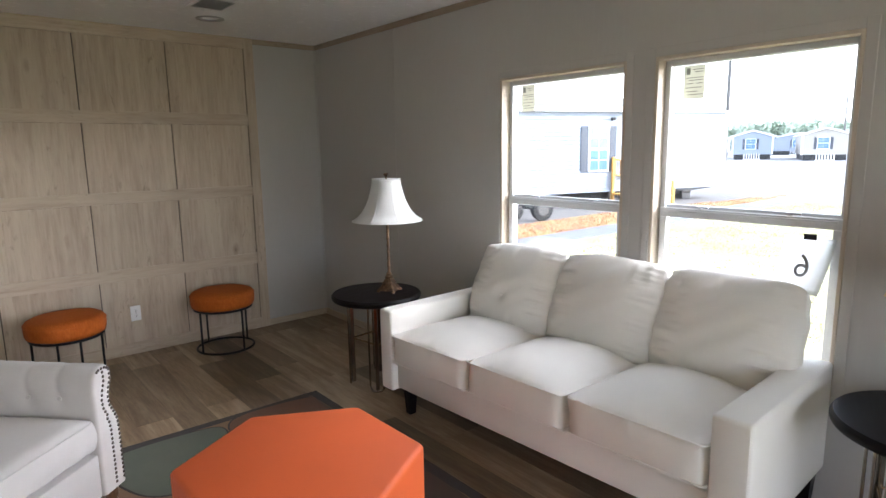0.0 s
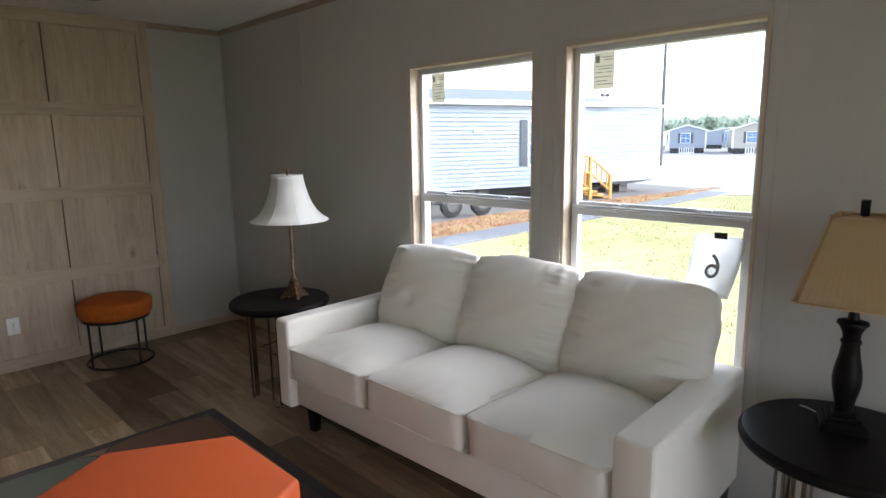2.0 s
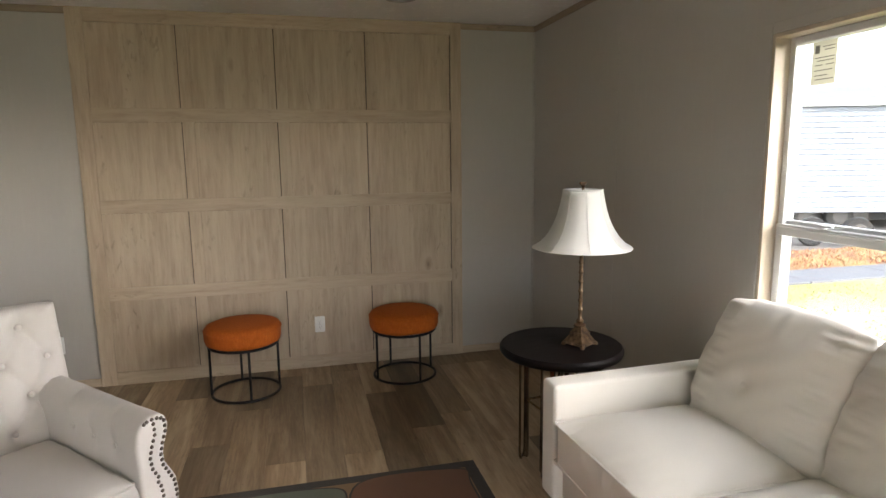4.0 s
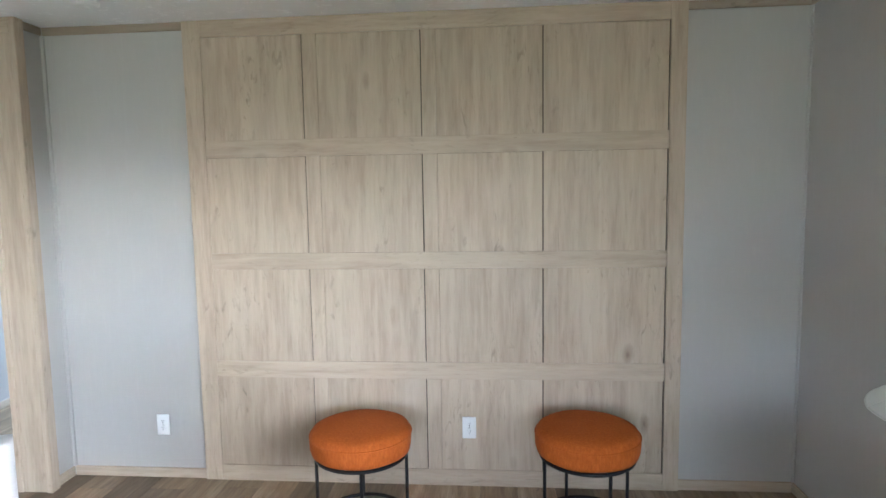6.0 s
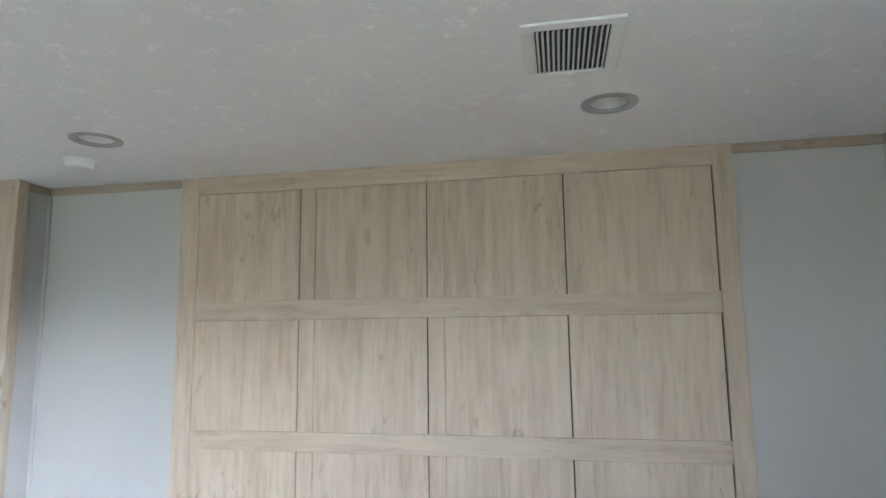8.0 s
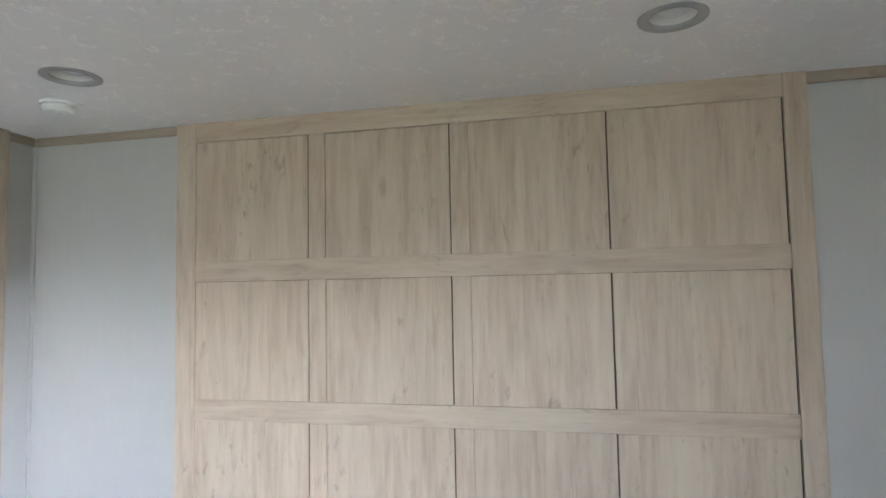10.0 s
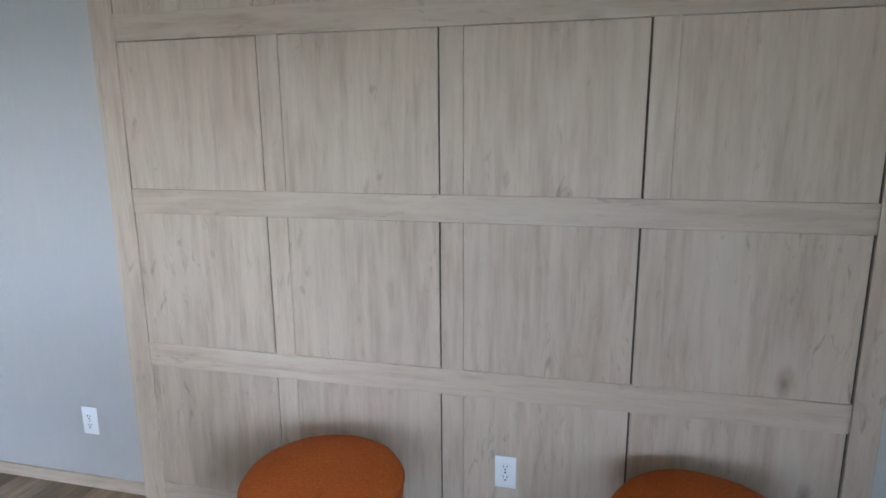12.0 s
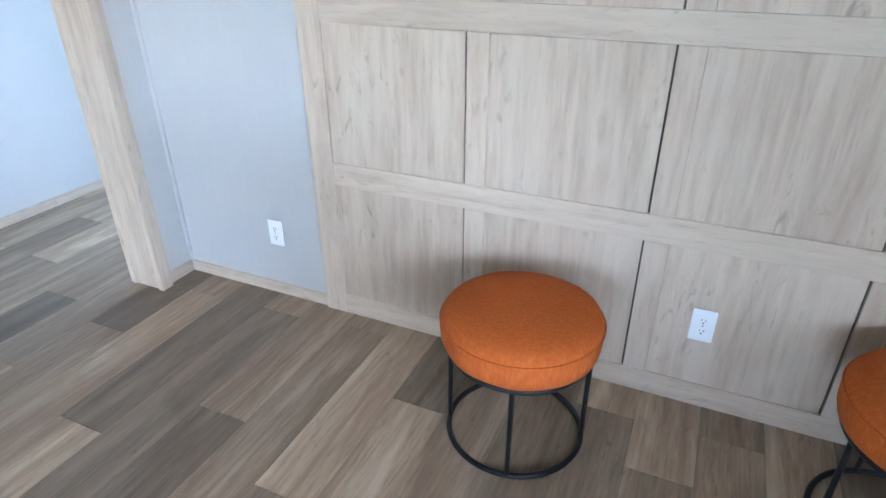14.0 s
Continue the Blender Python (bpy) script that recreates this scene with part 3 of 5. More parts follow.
def can_light(x, y):
    o = thing("recessed_light", pose(x, y, CEIL), "unlit recessed can light with grey trim ring", "ceiling light", "recessed lights")
    ring = [(0.068, 0.004), (0.095, 0.0), (0.0945, -0.003), (0.075, -0.006), (0.066, -0.003), (0.064, 0.006)]
    bm = bmesh.new()
    add_rings(bm, ring + ring[:1], 48)
    part("trim_ring", bm, M_RING, o, "satin grey trim ring", 50)
    bm = bmesh.new()
    add_rings(bm, [(0.0665, 0.0), (0.064, 0.03), (0.056, 0.06), (0.045, 0.075), (0.0, 0.078)], 40)
    part("reflector", bm, M_SATIN, o, "satin reflector cone", 50)
    part("bulb", lathe([(0.0, 0.014), (0.024, 0.015), (0.042, 0.020), (0.047, 0.030), (0.032, 0.074), (0.0, 0.076)], 32), M_PLASTIC, o, "frosted lamp face", 50)
    return o


for cx, cy in CANS:
    can_light(cx, cy)

vent = thing("ceiling_vent", pose(1.832, -0.99, CEIL), "white metal ceiling air register with slats", "vent")
for k in ((-0.13, 0.13, -0.17, -0.135), (-0.13, 0.13, 0.125, 0.17), (-0.13, -0.095, -0.135, 0.125), (0.095, 0.13, -0.135, 0.125)):
    part("frame", box(*k, -0.008, 0, 0.003), M_PLASTIC, vent)
# near-black sheet under the uncut ceiling paints the duct's darkness
part("backing", box(-0.095, 0.095, -0.135, 0.125, -0.0012, -0.0004), M_SLOT, vent, "dark plate standing in for the unlit duct")
for i in range(14):
    sl = part("slat", box(-0.0008, 0.0008, -0.13, 0.12, -0.004, 0.004), M_PLASTIC, vent)
    sl.matrix_basis = pose(-0.088 + i * 0.0135, 0, -0.006, 0, 40, 0)
part("lever", box(-0.012, 0.012, 0.125, 0.15, -0.016, -0.008, 0.003), M_PLASTIC, vent)

smoke = thing("smoke_detector", pose(-0.25, -0.395, CEIL), "white round smoke alarm on the ceiling", "smoke detector")
part("base", lathe([(0.0, 0.0), (0.062, 0.0), (0.062, -0.010), (0.0, -0.012)], 36), M_PLASTIC, smoke, "", 40)
part("cover", lathe([(0.0, -0.012), (0.056, -0.013), (0.055, -0.026), (0.045, -0.036), (0.0, -0.040)], 36), M_PLASTIC, smoke, "", 40)
part("pull_tab", box(0.03, 0.11, -0.014, 0.010, -0.017, -0.014, 0.001), M_PLASTIC, smoke)
part("test_button", lathe([(0.0, -0.039), (0.012, -0.040), (0.011, -0.044), (0.0, -0.045)], 16), M_PLASTIC, smoke, "", 40)


# ---- sofa along the window wall ----
sofa = thing("sofa", pose(2.182, -2.228, 0, 0, 0, 2.2) @ pose(-2.185, 2.222, 0), "ivory upholstered three-seat sofa with track arms", "sofa")
SX0, SX1, SY0, SY1 = 2.185, 2.985, -4.160, -2.222
ARM, WIDER = 0.102, 0.030
part("base", box(SX0 + 0.040, SX1 - 0.02, SY0 + ARM - 0.01, SY1 - ARM + 0.01, 0.215, 0.360, 0.012, 2), M_SOFA, sofa, "", 40)
for a, b in ((SY0 - WIDER, SY0 + ARM), (SY1 - ARM, SY1)):
    arm = part("arm", box(SX0, SX1 + 0.012, a, b, 0.205, 0.662, 0.016, 3), M_SOFA, sofa, "", 40)
    for yy in (a + 0.010, b - 0.010):
        part("seam", tube([(SX0 + 0.005, yy, 0.22), (SX0 + 0.004, yy, 0.645), (SX0 + 0.014, yy, 0.6575), (SX1 - 0.02, yy, 0.6575)], 0.0036, 8), M_SOFA, arm)
part("back", box(SX1 - 0.14, SX1, SY0 + 0.08, SY1 - 0.08, 0.21, 0.735, 0.03, 3), M_SOFA, sofa, "", 40)
SEAT = (SY1 - SY0 - 2 * ARM) / 3


def seat_pad(depth, width, thick, crown, seed):
    """A boxed seat cushion: square edges, a strongly crowned top and a sagging front."""
    bm = bmesh.new()
    bmesh.ops.create_cube(bm, size=2.0)
    bmesh.ops.subdivide_edges(bm, edges=bm.edges[:], cuts=26, use_grid_fill=True)
    for v in bm.verts:
        x, y, z = v.co
        dome = (1 - abs(x) ** 2.6) * (1 - abs(y) ** 2.6)
        up = z * thick / 2 + (crown * dome if z > 0 else -0.2 * crown * dome) * abs(z)
        belly = 0.010 * (1 - z * z) * (1 - y * y)
        px = x * depth / 2 + (math.copysign(belly, x) if abs(x) > 0.999 else 0)
        py = y * (width / 2 + 0.006 * (1 - z * z) * (1 - x * x))
        notch = 1 - 0.045 * x ** 10 * y ** 10
        v.co = Vector((px * notch, py * notch, up))
    bm.normal_update()
    for v in bm.verts:
        p = v.co
        rim_y, rim_x = abs(p.y) / (width / 2), abs(p.x) / (depth / 2)
        w = noise.noise(Vector((p.x * 9 + seed, p.y * 60, p.z * 6))) * max(0.0, rim_x - 0.55) * 0.030 * max(0.0, min(1.0, p.z / (thick * 0.35))) * (1.0 if p.x < 0 else 0.3)
        w += noise.noise(Vector((p.x * 60, p.y * 9 + seed, p.z * 6))) * max(0.0, rim_y - 0.6) * 0.012 * max(0.0, min(1.0, p.z / (thick * 0.35)))
        w += noise.noise(Vector((p.x * 6 + seed * 3, p.y * 6, p.z * 4))) * 0.008
        v.co = p + v.normal * w
    bmesh.ops.smooth_vert(bm, verts=bm.verts, factor=0.2, use_axis_x=True, use_axis_y=True, use_axis_z=True)
    return bm


def back_pad(height, width, thick, seed, tuft=None):
    """A loose back cushion: plump, with pulled corners and creases running in from its seams."""
    bm = bmesh.new()
    bmesh.ops.create_cube(bm, size=2.0)
    bmesh.ops.subdivide_edges(bm, edges=bm.edges[:], cuts=60, use_grid_fill=True)
    for v in bm.verts:
        x, y, z = v.co
        fill = max(0.0, (1 - abs(x) ** 2.2)) ** 0.55 * max(0.0, (1 - abs(y) ** 2.4)) ** 0.55
        pull = (1 + 0.02 * (1 - x * x)) * (1 - 0.085 * x ** 4 * abs(y))
        pull_x = (1 + 0.03 * (1 - y * y)) * (1 - 0.085 * y ** 4 * abs(x))
        v.co = Vector((x * height / 2 * pull_x, y * width / 2 * pull, z * (0.026 + (thick / 2 - 0.026) * fill)))
    bm.normal_update()
    for v in bm.verts:
        p = v.co
        ry, rx = abs(p.y) / (width / 2), abs(p.x) / (height / 2)
        near_y, near_x = max(0.0, ry - 0.45) / 0.55, max(0.0, rx - 0.5) / 0.5
        crease_y = noise.noise(Vector((p.x * 48 + seed * 7.7, p.y * 5, seed))) * near_y * (1 - near_y) * 2.2
        crease_x = noise.noise(Vector((p.x * 5, p.y * 30 + seed * 3.1, seed))) * near_x * (1 - near_x) * 2.0
        dip = 0.022 * math.exp(-((p.x - tuft[0]) ** 2 + (p.y - tuft[1]) ** 2) / 0.0016) if tuft and p.z > 0 else 0.0
        slant = noise.noise(Vector(((p.x + p.y * 0.6) * 13 + seed, (p.x - p.y) * 3.0, seed * 2.0)))
        v.co = p + v.normal * (-dip + 0.020 * crease_y + 0.013 * crease_x + 0.008 * slant + 0.004 * noise.noise(Vector((p.x * 22 + p.y * 9, p.y * 26 + seed, 3.0))) * near_y)
    return bm


for i in range(3):
    yc = SY1 - ARM - SEAT * (i + 0.5)
    c = part("seat_cushion", seat_pad(0.672, SEAT - 0.016, 0.150, 0.068, 3.7 * i + 1), M_SOFA, sofa, "", 50)
    c.matrix_basis = pose(SX0 - 0.002 + 0.33, yc, (0.450, 0.455, 0.460)[i], 0, 1.2, (0.4, -0.5, 0.3)[i])
    for zz in (0.073, -0.073):
        part("piping", tube(rim(0.670, SEAT - 0.018, zz, 6, 0.022), 0.0046, 8, True), M_SOFA, c)
    k = part("back_cushion", back_pad(0.515, SEAT + 0.026, 0.25, 2.3 * i + 0.7, (-0.05, 0.03) if i == 0 else None), M_SOFA, sofa, "", 60)
    k.matrix_basis = pose(2.868, yc - 0.032 + (0.004, 0, -0.004)[i], (0.715, 0.722, 0.722)[i], 0, -66.5, (1.5, 0, -2)[i])
    for zz in (0.022, -0.022):
        ring = []
        for px, py, _z in rim(2.0, 2.0, 0, 14, 0.04):
            pull = (1 + 0.02 * (1 - px * px)) * (1 - 0.085 * px ** 4 * abs(py))
            pull_x = (1 + 0.03 * (1 - py * py)) * (1 - 0.085 * py ** 4 * abs(px))
            ring.append((px * 0.2575 * pull_x, py * (SEAT + 0.026) / 2 * pull, zz))
        part("piping", tube(ring, 0.0034, 8, True), M_SOFA, k)
    if i == 0:
        part("tuft_button", lathe([(0.0, -0.006), (0.011, -0.004), (0.011, 0.002), (0.0, 0.005)], 14), M_SOFA, k, "", 40).matrix_basis = pose(-0.05, 0.03, 0.102)
for xx in (SX0 + 0.150, SX1 - 0.075):
    for yy in (SY0 - 0.01, SY1 - 0.065):
        bm = bmesh.new()
        r = bmesh.ops.create_cone(bm, cap_ends=True, segments=4, radius1=0.028, radius2=0.046, depth=0.212)
        bmesh.ops.rotate(bm, verts=bm.verts, cent=(0, 0, 0), matrix=Matrix.Rotation(radians(45), 3, "Z"))
        lg = part("leg", bm, M_DARKWOOD, sofa, "dark tapered wooden leg")
        lg.matrix_basis = pose(xx + 0.03, yy + 0.03, 0.106)


# ---- round side tables ----
def side_table(x, y, turn, rise=0.0):
    o = thing("side_table", pose(x, y, 0, 0, 0, turn) @ Matrix.Diagonal((1, 1, 1 + rise / 0.5955, 1)), "round espresso-topped side table on slim metal legs", "side table", "round side tables")
    top = [(0.0, 0.0), (0.272, 0.0), (0.284, 0.006), (0.290, 0.016), (0.290, 0.030), (0.286, 0.036), (0.282, 0.038), (0.280, 0.0415), (0.270, 0.0425), (0.0, 0.0425)]
    part("tabletop", lathe(top, 72, (0, 0, 0.553)), M_DARKWOOD, o, "", 35)
    part("apron", lathe([(0.0, 0.0), (0.20, 0.0), (0.20, 0.018), (0.0, 0.018)], 48, (0, 0, 0.535)), M_DARKWOOD, o, "", 35)
    for i in range(4):
        a = radians(45 + 90 * i)
        c, s = math.cos(a), math.sin(a)
        part("leg", box(-0.011, 0.011, -0.011, 0.011, 0.010, 0.536, 0.002), M_CHROME, o, "smoked metal post").matrix_basis = pose(0.165 * c, 0.165 * s, 0, 0, 0, 45 + 90 * i)
        u, w = -s, c
        loop = [(0.185 * c + d * u, 0.185 * s + d * w, z) for d, z in ((-0.045, 0.536), (-0.045, 0.05), (-0.040, 0.024), (-0.026, 0.009), (0.0, 0.006), (0.026, 0.009), (0.040, 0.024), (0.045, 0.05), (0.045, 0.536))]
        part("rod_loop", tube(loop, 0.006, 10), M_CHROME, o, "polished metal rod loop", 50)
        b = radians(135 + 90 * i)
        part("crossbar", tube([(0.165 * c, 0.165 * s, 0.30), (0.165 * math.cos(b), 0.165 * math.sin(b), 0.30)], 0.0055, 10), M_BRASS, o, "brass crossbar", 50)
    return o


side_table(2.491, -1.733, 8, 0.020)
side_table(2.776, -4.545, 20, 0.032)

# ---- lamp with the white bell shade ----
lamp = thing("table_lamp", pose(2.568, -1.772, 0.6155, 0, 0, 28) @ Matrix.Diagonal((1, 1, 0.974, 1)), "bronze candlestick table lamp with white bell shade", "table lamp")
bm = bmesh.new()
for k, (a, b2, z0, z1) in enumerate(((0.072, 0.066, 0.010, 0.018), (0.064, 0.034, 0.018, 0.058), (0.042, 0.038, 0.058, 0.066), (0.036, 0.020, 0.066, 0.092), (0.026, 0.024, 0.092, 0.100))):
    lo = [bm.verts.new((sx * a, sy * a, z0)) for sx, sy in ((-1, -1), (1, -1), (1, 1), (-1, 1))]
    hi = [bm.verts.new((sx * b2, sy * b2, z1)) for sx, sy in ((-1, -1), (1, -1), (1, 1), (-1, 1))]
    bm.faces.new(list(reversed(lo)))
    bm.faces.new(hi)
    for q in range(4):
        bm.faces.new((lo[q], lo[(q + 1) % 4], hi[(q + 1) % 4], hi[q]))
bmesh.ops.bevel(bm, geom=bm.edges[:], offset=0.002, segments=2, profile=0.5, affect="EDGES")
foot = part("foot", bm, M_BRONZE, lamp)
foot.matrix_basis = Matrix.Diagonal((0.86, 0.86, 1, 1))
for i in (-1, 1):
    for j in (-1, 1):
        part("paw", lathe([(0.0, 0.0), (0.011, 0.0), (0.013, 0.006), (0.009, 0.014), (0.0, 0.016)], 14, (i * 0.062, j * 0.062, 0)), M_BRONZE, foot, "", 40)
stem = [(0.0, 0.094), (0.026, 0.094), (0.028, 0.102), (0.016, 0.110), (0.020, 0.120), (0.011, 0.130)]
for k in range(8):
    z = 0.135 + k * 0.046
    stem += [(0.0095, z), (0.0085, z + 0.030), (0.0125, z + 0.036), (0.0125, z + 0.041)]
stem += [(0.009, 0.506), (0.013, 0.515), (0.013, 0.530), (0.0, 0.532)]
part("stem", lathe(stem, 20), M_BRONZE, lamp, "", 40)
part("socket", lathe([(0.0, 0.528), (0.017, 0.528), (0.017, 0.575), (0.0, 0.578)], 16), M_BRASS, lamp, "", 40)
part("bulb", lathe([(0.0, 0.576), (0.014, 0.578), (0.028, 0.625), (0.024, 0.655), (0.0, 0.668)], 20), M_PLASTIC, lamp, "frosted bulb, unlit", 50)
part("harp", tube([(0.020, 0, 0.530), (0.055, 0, 0.60), (0.055, 0, 0.69), (0.0, 0, 0.752), (-0.055, 0, 0.69), (-0.055, 0, 0.60), (-0.020, 0, 0.530)], 0.0022, 8), M_BRASS, lamp, "", 50)
bell = [(0.2265, 0.476), (0.2255, 0.480), (0.196, 0.498), (0.165, 0.530), (0.139, 0.572), (0.118, 0.622), (0.103, 0.676), (0.094, 0.722), (0.0905, 0.748)]


def panelled(a, z):
    return 1 - 0.012 * abs(math.sin(4 * a)) ** 0.8


n_seg = 64
bm = bmesh.new()
rings = []
for r, z in bell:
    rings.append([bm.verts.new((r * panelled(2 * math.pi * i / n_seg, z) * math.cos(2 * math.pi * i / n_seg), r * panelled(2 * math.pi * i / n_seg, z) * math.sin(2 * math.pi * i / n_seg), z)) for i in range(n_seg)])
for a, b in zip(rings, rings[1:]):
    for i in range(n_seg):
        bm.faces.new((a[i], a[(i + 1) % n_seg], b[(i + 1) % n_seg], b[i]))
shade = part("shade", bm, M_SHADE_W, lamp, "white fabric bell shade", 60)
sm = shade.modifiers.new("thick", "SOLIDIFY")
sm.thickness = 0.0015
for ring_r, ring_z in ((0.2262, 0.477), (0.0905, 0.748)):
    part("trim", tube([(ring_r * panelled(2 * math.pi * i / 64, 0) * math.cos(2 * math.pi * i / 64), ring_r * panelled(2 * math.pi * i / 64, 0) * math.sin(2 * math.pi * i / 64), ring_z) for i in range(64)], 0.0026, 8, True), M_SHADE_W, shade, "", 50)
for i in range(8):
    a = math.pi / 4 * i
    part("seam", tube([(r * 1.002 * math.cos(a), r * 1.002 * math.sin(a), z) for r, z in bell], 0.0014, 6), M_SHADE_W, shade, "", 50)
part("finial", lathe([(0.0, 0.748), (0.007, 0.750), (0.005, 0.760), (0.012, 0.768), (0.004, 0.778), (0.0, 0.782)], 14), M_BRONZE, lamp, "", 40)
part("finial_bar", box(-0.024, 0.024, -0.006, 0.006, 0.772, 0.786, 0.004, 2), M_BRONZE, lamp, "", 40)

# ---- lamp with the gold square shade ----
lamp2 = thing("table_lamp", pose(2.845, -4.520, 0.6275) @ Matrix.Scale(0.93, 4), "dark turned-wood table lamp with gold pleated square shade", "table lamp")
bm = bmesh.new()
for a, z0, z1 in ((0.068, 0.0, 0.030), (0.062, 0.030, 0.037), (0.050, 0.037, 0.050), (0.034, 0.050, 0.062)):
    add_box(bm, -a, a, -a, a, z0, z1, 0.004, 2)
part("base", bm, M_DARKWOOD, lamp2).matrix_basis = pose(0, 0, 0, 0, 0, 18)
body = [(0.0, 0.058), (0.028, 0.058), (0.026, 0.075), (0.032, 0.105), (0.040, 0.140), (0.043, 0.170), (0.040, 0.205), (0.031, 0.250), (0.026, 0.290),
        (0.030, 0.298), (0.030, 0.304), (0.025, 0.310), (0.027, 0.330), (0.038, 0.352), (0.046, 0.360), (0.044, 0.368), (0.018, 0.376), (0.014, 0.40), (0.0, 0.40)]
part("body", lathe(body, 28), M_DARKWOOD, lamp2, "", 40)
part("stem", tube([(0, 0, 0.39), (0, 0, 0.735)], 0.005, 8), M_BRASS, lamp2)
bm = bmesh.new()
rings = []
A0, A1, Z0, Z1 = 0.154, 0.080, 0.440, 0.712
for k in range(9):
    t = k / 8
    h = A0 + (A1 - A0) * t
    c = 0.13 * h
    ring = []
    for qx, qy in ((1, 0), (0, 1), (-1, 0), (0, -1)):
        for i in range(25):
            s = -1 + 2 * i / 24
            ww = 0.0016 * math.sin(i * math.pi)
            ring.append((qx * (h + ww) - qy * s * (h - c), qy * (h + ww) + qx * s * (h - c), Z0 + (Z1 - Z0) * t))
    rings.append([bm.verts.new(p) for p in ring])
for a, b in zip(rings, rings[1:]):
    for i in range(len(a)):
        bm.faces.new((a[i], a[(i + 1) % len(a)], b[(i + 1) % len(a)], b[i]))
TURN2 = pose(0, 0, 0, 0, 0, 4)
shade2 = part("shade", bm, M_SHADE_G, lamp2, "gold pleated fabric shade", 30)
shade2.matrix_basis = TURN2
shade2.modifiers.new("thick", "SOLIDIFY").thickness = 0.0015


def square_ring(h, z):
    c = 0.13 * h
    return [(h, -h + c, z), (h, h - c, z), (h - c, h, z), (-h + c, h, z), (-h, h - c, z), (-h, -h + c, z), (-h + c, -h, z), (h - c, -h, z)]


for h, z in ((A0, Z0), (A1, Z1)):
    part("trim", tube(square_ring(h, z), 0.0035, 8, True), M_SHADE_G, shade2)
for p, q in zip(square_ring(A0, Z0), square_ring(A1, Z1)):
    part("edge_cord", tube([p, q], 0.0024, 6), M_SHADE_G, shade2)
for k in range(15):
    s = -0.86 + 1.72 * k / 14
    for rot in (0, 90, 180, 270):
        m = Matrix.Rotation(radians(rot), 4, "Z")
        part("pleat", tube([m @ Vector((A0, s * A0, Z0)), m @ Vector((A1, s * A1, Z1))], 0.0011, 5), M_SHADE_G, shade2)
part("finial", prism([(-0.009, 0.712), (0.009, 0.712), (0.019, 0.762), (-0.019, 0.762)], -0.012, 0.012, 0.002), M_DARKWOOD, lamp2).matrix_basis = TURN2
cord = thing("lamp_cord", pose(2.845, -4.520, 0.6275), "thin white lamp cord lying on the table", "cord")
part("flex", tube([(0.035, 0.050, 0.0024), (0.050, 0.075, 0.0024), (0.068, 0.098, 0.0024), (0.078, 0.118, 0.0024), (0.080, 0.135, 0.0024)], 0.0022, 8), M_WIRE, cord, "", 50)


# ---- hexagonal ottoman ----
ottoman = thing("ottoman", pose(1.275, -3.080, 0.006, 0, 0, 1), "orange upholstered hexagonal ottoman on the rug", "ottoman")
hexa = [(0.440 * math.cos(radians(90 + 60 * i)), 0.440 * math.sin(radians(90 + 60 * i))) for i in range(6)]
bm = slab(hexa, 0.05, 0.455)
bmesh.ops.bevel(bm, geom=[e for e in bm.edges], offset=0.018, segments=3, profile=0.5, affect="EDGES")
part("body", bm, M_ORANGE, ottoman, "", 40)
for i in range(6):
    a = radians(90 + 60 * i)
    part("foot", lathe([(0.0, 0.0), (0.020, 0.0), (0.026, 0.052), (0.0, 0.052)], 16, (0.34 * math.cos(a), 0.34 * math.sin(a), 0)), M_DARKWOOD, ottoman, "", 40)
for i in range(6):
    a = radians(90 + 60 * i)
    part("seam", tube([(0.434 * math.cos(a), 0.434 * math.sin(a), 0.07), (0.434 * math.cos(a), 0.434 * math.sin(a), 0.44)], 0.003, 6), M_ORANGE, ottoman)


# ---- stools ----
def stool(x, y, turn):
    o = thing("stool", pose(x, y, 0, 0, 0, turn), "round rust-orange velvet stool on black metal frame", "stool", "stools by the panelled wall")
    prof = [(0.0, 0.0), (0.212, 0.0), (0.230, 0.010), (0.237, 0.035), (0.239, 0.070), (0.236, 0.098), (0.226, 0.114), (0.205, 0.124), (0.15, 0.131), (0.07, 0.134), (0.0, 0.135)]
    bm = lathe(prof, 64, (0, 0, 0.340))
    for v in bm.verts:
        v.co += Vector((1, 1, 0.6)) * 0.0035 * noise.noise(v.co * 9 + Vector((x * 3, y, 0)))
    seat = part("seat", bm, M_RUST, o, "rust velvet cushion", 60)
    part("piping", tube([(0.2385 * math.cos(2 * math.pi * i / 64), 0.2385 * math.sin(2 * math.pi * i / 64), 0.432) for i in range(64)], 0.003, 8, True), M_RUST, seat, "", 50)
    for z, nm in ((0.331, "top_ring"), (0.009, "base_ring")):
        part(nm, tube([(0.212 * math.cos(2 * math.pi * i / 56), 0.212 * math.sin(2 * math.pi * i / 56), z) for i in range(56)], 0.009, 10, True), M_BLACK, o, "", 50)
    for i in range(4):
        a = radians(90 * i)
        part("leg", tube([(0.212 * math.cos(a), 0.212 * math.sin(a), 0.012), (0.212 * math.cos(a), 0.212 * math.sin(a), 0.335)], 0.008, 10), M_BLACK, o, "", 50)
    return o


stool(0.928, -0.340, 12)
stool(1.984, -0.311, 19)

